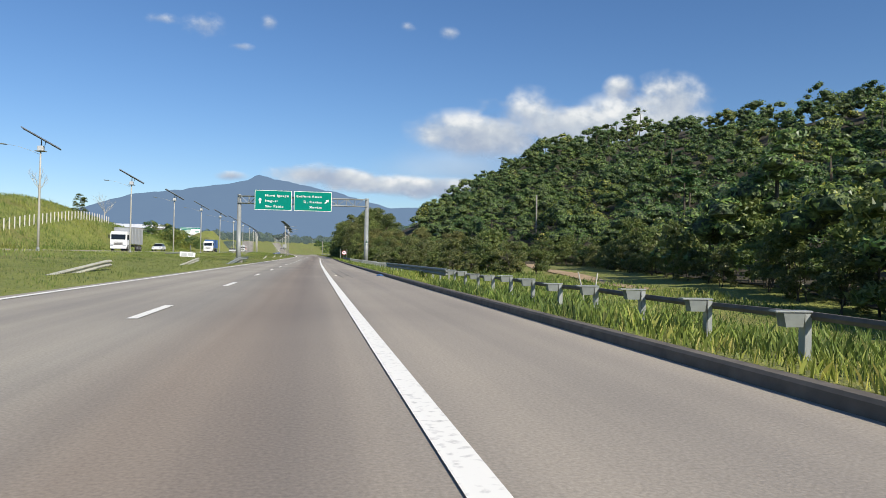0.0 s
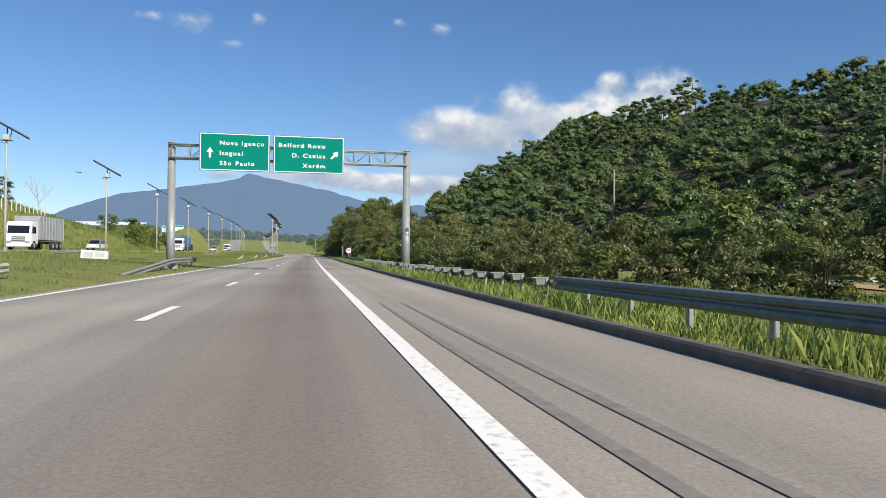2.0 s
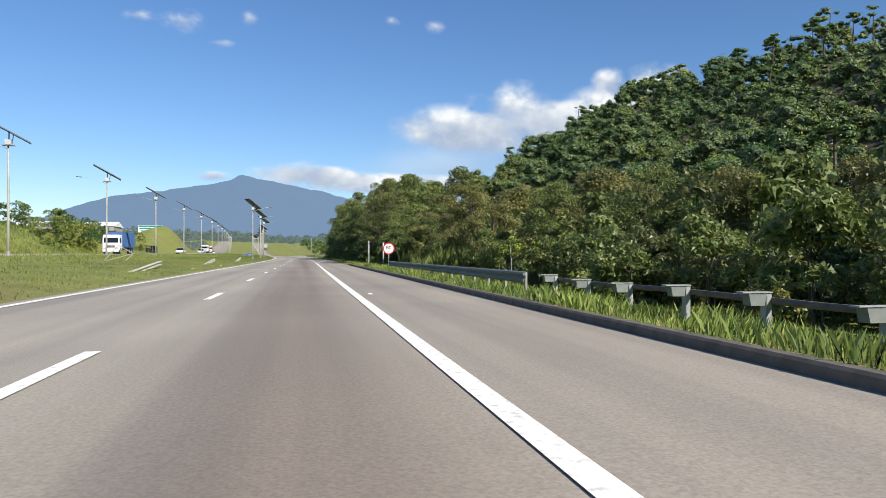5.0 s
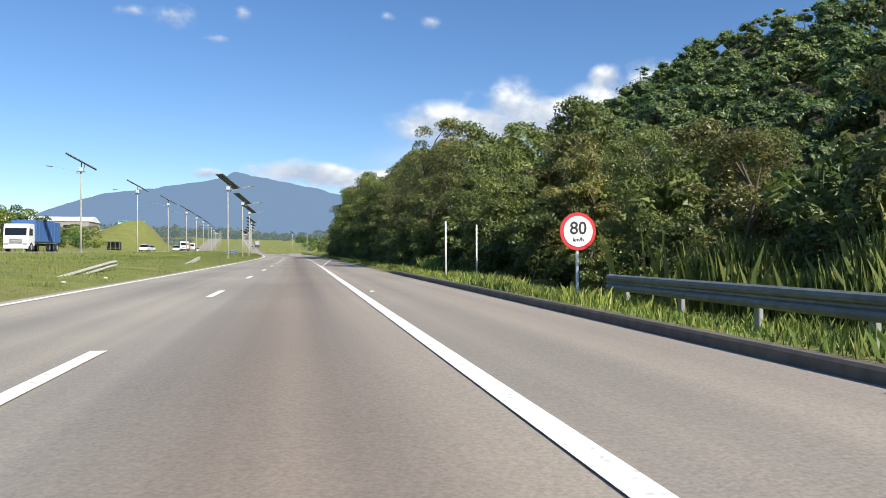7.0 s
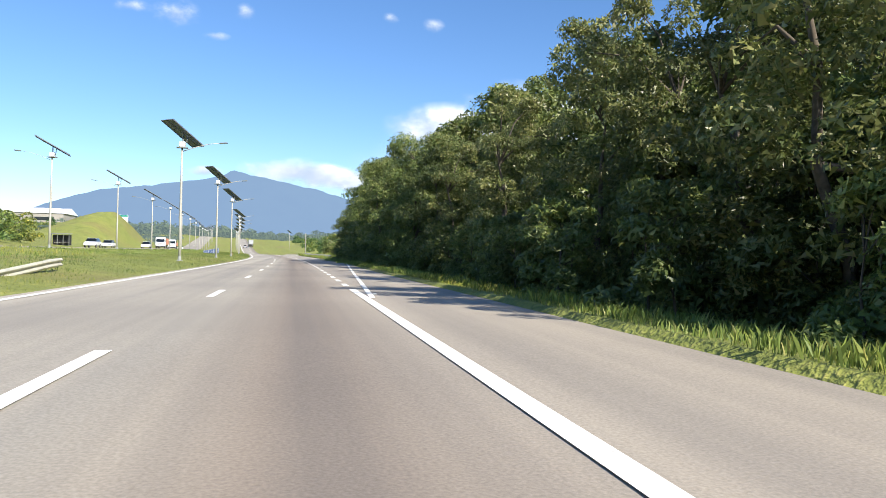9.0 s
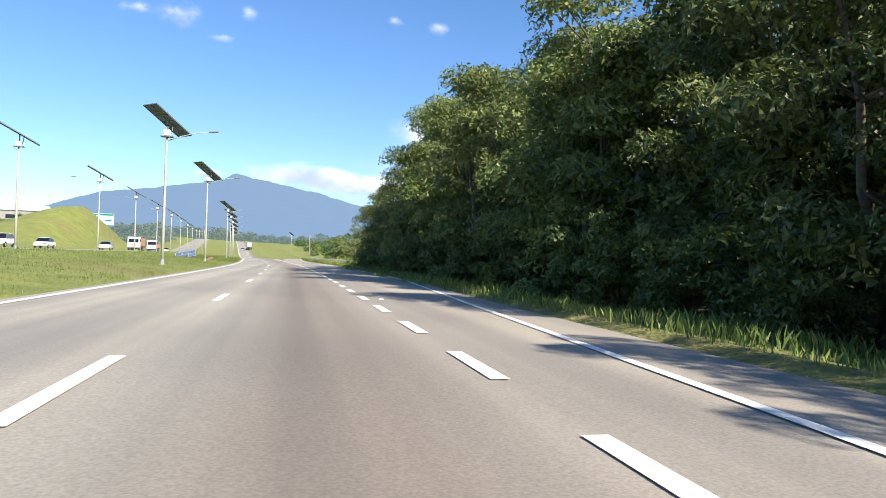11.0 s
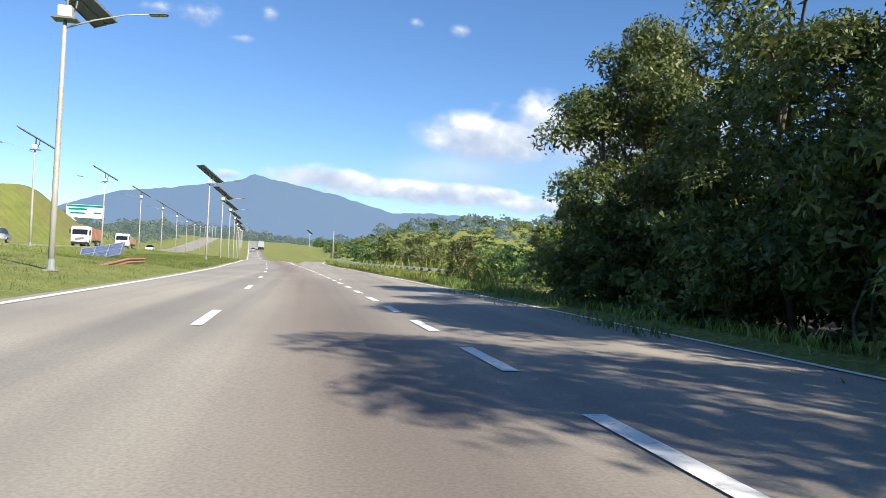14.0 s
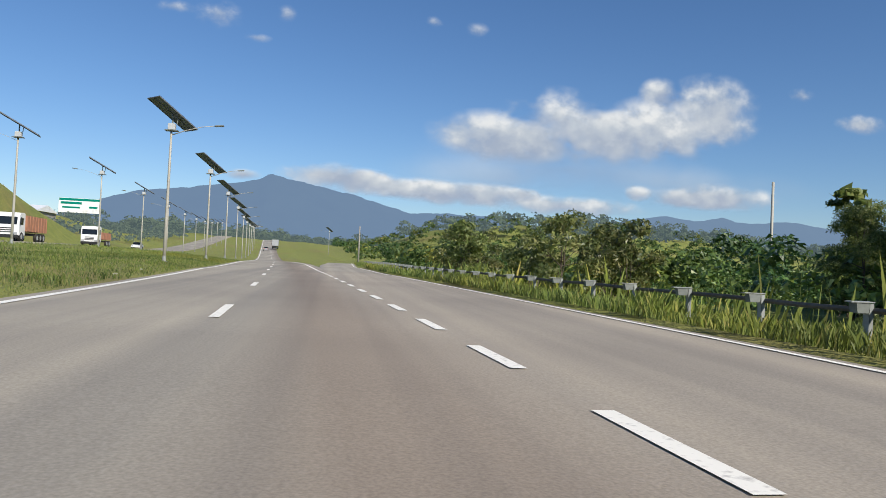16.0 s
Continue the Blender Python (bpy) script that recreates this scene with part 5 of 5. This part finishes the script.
def build_shelter(x, y):
    s = empty("bus_shelter", "small dark roadside bus shelter with open front", "shelter", place=(x, y, ground(x, y)))
    for px in (-1.5, -0.5, 0.5, 1.5):
        bm = bmesh.new()
        box(bm, (0.1, 0.1, 2.1), Matrix.Translation((px, -0.6, 1.05)), 0.01)
        part("post", bm, GALV_DULL, s)
    bm = bmesh.new()
    box(bm, (3.2, 0.08, 1.9), Matrix.Translation((0, 0.6, 1.0)), 0.01)
    part("back_wall", bm, DARK_PLASTIC, s)
    bm = bmesh.new()
    box(bm, (3.5, 1.6, 0.12), Matrix.Translation((0, 0, 2.15)) @ Matrix.Rotation(radians(4), 4, "X"), 0.02)
    part("roof", bm, GALV_DULL, s)
    bm = bmesh.new()
    box(bm, (2.6, 0.35, 0.06), Matrix.Translation((0, 0.3, 0.5)), 0.01)
    part("bench", bm, CONCRETE, s)


build_shelter(-38.8, 296)


# ---- fence on the bank ----
def build_fence(spots):
    f = empty("fence", "row of pale concrete fence posts on the grassy bank", "fence")
    for x, y in spots:
        bm = bmesh.new()
        box(bm, (0.15, 0.15, 1.9), Matrix.Translation((x, y, ground(x, y) + 0.8)), 0.02)
        part("fence_post", bm, PALE_POST, f)


build_fence([(-41.3 - 0.10 * k, 92 + 2.2 * k) for k in range(36)])


# ---- vehicles ----
def wheel(parent, x, y, r, w):
    bm = bmesh.new()
    tube(bm, [(x - w / 2, y, r), (x - w / 2 + 0.03, y, r), (x + w / 2 - 0.03, y, r), (x + w / 2, y, r)], [r * 0.93, r, r, r * 0.93], 18)
    t = part("wheel", bm, RUBBER, parent)
    bm = bmesh.new()
    tube(bm, [(x - w / 2 - 0.01, y, r), (x + w / 2 + 0.01, y, r)], [r * 0.55, r * 0.55], 14)
    part("rim", bm, ALU, t)


def build_truck(place, label, cab_mat, load_mat, load_h, load_len, turn=0.0, dump=False):
    """A cab-over truck whose front faces -y."""
    t = empty("truck", label, "truck", "trucks on the road", place, turn)
    bm = bmesh.new()
    prof = [(-0.0, 0.55), (-0.06, 1.5), (0.12, 2.75), (0.35, 3.0), (1.9, 3.05), (2.0, 0.6)]
    a = [bm.verts.new((-1.22, y, z)) for y, z in prof]
    b = [bm.verts.new((1.22, y, z)) for y, z in prof]
    bm.faces.new(a)
    bm.faces.new(b[::-1])
    for k in range(len(prof)):
        bm.faces.new((a[k], b[k], b[(k + 1) % len(prof)], a[(k + 1) % len(prof)]))
    bmesh.ops.recalc_face_normals(bm, faces=bm.faces)
    bmesh.ops.bevel(bm, geom=bm.edges[:], offset=0.07, segments=2, affect="EDGES")
    cab = part("cab", bm, cab_mat, t)
    bm = bmesh.new()
    box(bm, (2.1, 0.04, 0.8), Matrix.Translation((0, 0.0, 2.15)) @ Matrix.Rotation(radians(-8), 4, "X"), 0.015)
    part("windscreen", bm, GLASS_DARK, cab)
    for s in (-1, 1):
        bm = bmesh.new()
        box(bm, (0.03, 0.9, 0.7), Matrix.Translation((s * 1.225, 0.85, 2.1)), 0.01)
        part("side_window", bm, GLASS_DARK, cab)
        bm = bmesh.new()
        box(bm, (0.4, 0.06, 0.22), Matrix.Translation((s * 0.9, -0.06, 0.85)), 0.02)
        part("headlight", bm, ALU, cab)
        bm = bmesh.new()
        box(bm, (0.16, 0.1, 0.6), Matrix.Translation((s * 1.4, 0.1, 2.2)), 0.03)
        part("mirror", bm, DARK_PLASTIC, cab)
    bm = bmesh.new()
    for z in (0.95, 1.15, 1.35):
        box(bm, (1.3, 0.05, 0.09), Matrix.Translation((0, -0.055, z)))
    part("grille", bm, DARK_PLASTIC, cab)
    bm = bmesh.new()
    box(bm, (2.4, 0.2, 0.35), Matrix.Translation((0, 0.02, 0.5)), 0.05)
    part("bumper", bm, DARK_PLASTIC if dump else cab_mat, cab)
    bm = bmesh.new()
    box(bm, (0.9, load_len + 1.6, 0.25), Matrix.Translation((0, 1.6 + load_len / 2, 0.85)))
    part("chassis", bm, DARK_PLASTIC, t)
    bm = bmesh.new()
    box(bm, (2.5, load_len, load_h), Matrix.Translation((0, 2.4 + load_len / 2, 1.1 + load_h / 2)), 0.04)
    cargo = part("cargo_body", bm, load_mat, t)
    n = int(load_len / 0.9)
    for s in (-1, 1):
        for k in range(n + 1):
            bm = bmesh.new()
            box(bm, (0.05, 0.09, load_h), Matrix.Translation((s * 1.27, 2.4 + load_len * k / n, 1.1 + load_h / 2)))
            part("rib", bm, load_mat, cargo)
    for y in (0.9, 2.4 + load_len * 0.55, 2.4 + load_len * 0.72, 2.4 + load_len * 0.89):
        for s in (-1, 1):
            wheel(t, s * 1.08, y, 0.5, 0.3)


def build_car(place, label, mat, turn=0.0, pickup=False):
    """A car whose front faces -y."""
    c = empty("car", label, "car", "cars on the road", place, turn)
    bm = bmesh.new()
    prof = [(0.0, 0.35), (-0.02, 0.7), (0.95, 0.95), (4.1, 1.0), (4.3, 0.85), (4.3, 0.35)]
    a = [bm.verts.new((-0.86, y, z)) for y, z in prof]
    b = [bm.verts.new((0.86, y, z)) for y, z in prof]
    bm.faces.new(a)
    bm.faces.new(b[::-1])
    for k in range(len(prof)):
        bm.faces.new((a[k], b[k], b[(k + 1) % len(prof)], a[(k + 1) % len(prof)]))
    bmesh.ops.recalc_face_normals(bm, faces=bm.faces)
    bmesh.ops.bevel(bm, geom=bm.edges[:], offset=0.08, segments=2, affect="EDGES")
    body = part("body", bm, mat, c)
    bm = bmesh.new()
    low = [(-0.8, 0.95, 0.93), (0.8, 0.95, 0.93), (0.8, 3.9, 0.98), (-0.8, 3.9, 0.98)]
    top = [(-0.62, 1.75, 1.46), (0.62, 1.75, 1.46), (0.62, 3.4, 1.47), (-0.62, 3.4, 1.47)]
    vl, vt = [bm.verts.new(p) for p in low], [bm.verts.new(p) for p in top]
    for k in range(4):
        bm.faces.new((vl[k], vl[(k + 1) % 4], vt[(k + 1) % 4], vt[k]))
    bmesh.ops.recalc_face_normals(bm, faces=bm.faces)
    part("windows", bm, GLASS_DARK, c)
    bm = bmesh.new()
    box(bm, (1.26, 1.7, 0.05), Matrix.Translation((0, 2.57, 1.48)), 0.02)
    part("roof", bm, mat, c)
    for s in (-1, 1):
        bm = bmesh.new()
        box(bm, (0.36, 0.08, 0.14), Matrix.Translation((s * 0.62, 0.0, 0.68)), 0.02)
        part("headlight", bm, ALU, body)
        bm = bmesh.new()
        box(bm, (0.3, 0.06, 0.16), Matrix.Translation((s * 0.64, 4.3, 0.78)), 0.02)
        part("tail_light", bm, SIGN_RED, body)
        for y in (0.85, 3.4):
            wheel(c, s * 0.78, y, 0.31, 0.2)


def heading(y):
    return math.degrees(math.atan2(-(cx(y + 5) - cx(y - 5)), 10))


def on_road(o, y, dz=0.0):
    return tuple(at(o, y, dz))


build_truck(on_road(-27.5, 107, 1.12), "white cab-over truck with grey cargo box", WHITE_PAINT, GREY_BOX, 2.6, 7.5, heading(107))
build_car(on_road(-27.0, 131, 1.12), "white hatchback on the opposite road", WHITE_PAINT, heading(131))
build_truck(on_road(-27.5, 199, 1.12), "white cab-over truck with blue covered load", WHITE_PAINT, BLUE_TARP, 2.4, 8.0, heading(199))
build_truck(on_road(-27.3, 357, 1.12), "white dump truck with rusty orange body", WHITE_PAINT, ORANGE_BODY, 1.7, 6.5, heading(358), True)
build_truck(on_road(-27.5, 392, 1.12), "grey-white truck with low rusty body", WHITE_PAINT, ORANGE_BODY, 1.1, 6.0, heading(392), True)
for o, y in ((-27.2, 268), (-29.5, 292), (-26.0, 316), (-27.5, 430)):
    build_car(on_road(o, y, 1.12), "white car on the opposite road", WHITE_PAINT, heading(y))
build_truck(on_road(1.8, 585), "white box truck far ahead on the road", WHITE_PAINT, GREY_BOX, 2.6, 7.0, heading(585) + 180)
build_car(on_road(-1.8, 560), "silver car far ahead on the road", GREY_BOX, heading(560) + 180)


# ---- far buildings ----
def build_shed(x, y, w, d, h, label, turn=0.0):
    b = empty("warehouse", label, "building", "far buildings", (x, y, ground(x, y) - 2.0), turn)
    bm = bmesh.new()
    box(bm, (w, d, h), Matrix.Translation((0, 0, h / 2)))
    wall = part("wall", bm, CONCRETE, b)
    bm = bmesh.new()
    vs = [bm.verts.new(p) for p in ((-w / 2 - 0.5, -d / 2 - 0.5, h), (w / 2 + 0.5, -d / 2 - 0.5, h), (w / 2 + 0.5, d / 2 + 0.5, h), (-w / 2 - 0.5, d / 2 + 0.5, h), (-w / 2 - 0.5, 0, h + d * 0.12), (w / 2 + 0.5, 0, h + d * 0.12))]
    for f in ((0, 1, 5, 4), (2, 3, 4, 5), (0, 4, 3), (1, 2, 5), (3, 2, 1, 0)):
        bm.faces.new([vs[k] for k in f])
    bmesh.ops.recalc_face_normals(bm, faces=bm.faces)
    part("roof", bm, WHITE_PAINT, b)
    for k in range(4):
        bm = bmesh.new()
        box(bm, (w * 0.14, 0.1, h * 0.3), Matrix.Translation((-w * 0.36 + k * w * 0.24, -d / 2 - 0.03, h * 0.5)))
        part("window", bm, GLASS_DARK, wall)


build_shed(-76, 468, 16, 14, 5.0, "low white warehouse behind the mound")
build_shed(-126, 514, 56, 24, 5.0, "long white-roofed warehouse on the far rise", 2)


# ---- grass ----
def build_grass(name, label, n, spot, tall, width, seed, mat=BLADE, lean=0.45):
    """Single bent blades, joined; spot(rng, n) gives road offsets and y."""
    rng = np.random.default_rng(seed)
    off, ys = spot(rng, n)
    gx = np.array([cx(y) for y in ys]) + off
    gz = np.array([ground(x, y) for x, y in zip(gx, ys)])
    p = np.stack((gx, ys, gz - 0.03), 1)
    patch = np.array([0.55 + 0.9 * max(0.0, noise.noise((x * 0.45, y * 0.45, seed)) + 0.35) for x, y in zip(gx, ys)])
    h = tall * patch * rng.uniform(0.5, 1.3, n)
    a = rng.uniform(0, 2 * np.pi, n)
    side = np.stack((np.cos(a), np.sin(a), np.zeros(n)), 1) * (width * rng.uniform(0.6, 1.3, n))[:, None]
    b = rng.uniform(0, 2 * np.pi, n)
    bend = np.stack((np.cos(b), np.sin(b), np.zeros(n)), 1) * (h * lean * rng.uniform(0.2, 1.2, n))[:, None]
    up = np.zeros((n, 3))
    up[:, 2] = h
    v = np.stack((p - side, p + side, p + side * 0.7 + bend * 0.35 + up * 0.6, p + bend + up * 0.97), 1).reshape(-1, 3)
    return tagged(link(name, from_arrays(name, v, quads(v)), mat), label, "grass", kind="stuff")


def verge(o0, o1, y0, y1):
    return lambda rng, n: (rng.uniform(o0, o1, n), rng.uniform(y0, y1, n))


def beside(o0, o1, y0, y1):
    """Offsets from the paved edge."""
    def spots(rng, n):
        ys = rng.uniform(y0, y1, n)
        return rng.uniform(o0, o1, n) + np.array([right_edge(y) for y in ys]), ys
    return spots


build_grass("verge_grass", "lush tufted green grass behind the kerb", 62000, verge(6.68, 9.4, -13, 165), 0.27, 0.0095, 21)
build_grass("verge_grass", "rank grass below the roadside trees", 24000, verge(6.8, 11.5, 165, 275), 0.28, 0.01, 22)
build_grass("verge_grass", "tall uncut grass beside the exit lane", 46000, beside(0.15, 4.9, 272, 350), 0.4, 0.011, 32)
build_grass("verge_grass", "tall uncut grass farther along the exit lane", 8000, beside(0.15, 4.9, 350, 410), 0.4, 0.02, 33)
build_grass("clearing_grass", "short sunlit grass of the clearing", 22000, verge(9.4, 20, -10, 60), 0.3, 0.02, 23)
build_grass("median_grass", "uneven cut grass on the median", 66000, verge(-13, -4.15, -10, 300), 0.125, 0.011, 24)
build_grass("median_grass", "lush uncut grass on the median past the toppled lamp", 30000, verge(-13, -4.15, 286, 370), 0.17, 0.016, 34)
build_grass("bank_grass", "rough pale grass on the bank", 36000, verge(-22.5, -13, 0, 400), 0.22, 0.022, 25)
build_grass("bank_grass", "tall rough grass on the slope beyond the opposite road", 34000, verge(-62, -33, 60, 230), 0.55, 0.035, 29)
build_grass("reeds", "clump of tall yellow-green reeds behind the rail", 4000, lambda rng, n: (10.4 + rng.normal(0, 0.5, n), 125.3 + rng.normal(0, 1.5, n)), 1.5, 0.012, 26, lean=0.3)
build_grass("reeds", "clump of tall green reeds behind the posts", 1300, lambda rng, n: (9.4 + rng.normal(0, 0.35, n), 153.4 + rng.normal(0, 0.9, n)), 0.95, 0.011, 27, lean=0.35)
build_grass("reeds", "tall reeds behind the rail past the woods", 900, lambda rng, n: (11.8 + rng.normal(0, 0.7, n), rng.uniform(276, 330, n)), 1.05, 0.016, 28, lean=0.35)


# ---- litter and stakes ----
def build_litter(name, place, size, mat, label, seed):
    rng = np.random.default_rng(seed)
    bm = bmesh.new()
    bmesh.ops.create_icosphere(bm, subdivisions=2, radius=1.0)
    for v in bm.verts:
        k = 1 + 0.45 * rng.uniform(-1, 1)
        v.co = Vector((v.co.x * size * k, v.co.y * size * 0.7 * k, max(v.co.z, -0.25) * size * 0.5 * k))
    ob = tagged(part(name, bm, mat), label, "litter", "litter by the road")
    ob.matrix_basis = Matrix.Translation(place)


build_litter("plastic_bag", at(6.2, 25.8, 0.03), 0.14, BLUE_TARP, "crumpled blue plastic bag by the kerb", 1)
for k, (o, y) in enumerate(((-5.0, 128), (-5.1, 139), (-4.85, 303), (-5.1, 309), (-4.9, 143))):
    p = at(o, y)
    build_litter("litter", (p.x, p.y, ground(p.x, p.y) + 0.03), 0.085, PALE_STEEL, "crumpled white litter on the grass", 2 + k)
for x, lean in ((9.6, -0.25), (9.75, 0.12)):
    build_pole("stake", (x, 5.5, ground(x, 5.5)), 0.95, 0.02, 0.015, POLE, "thin pale wooden stake in the grass", "stake", "stakes", lean)
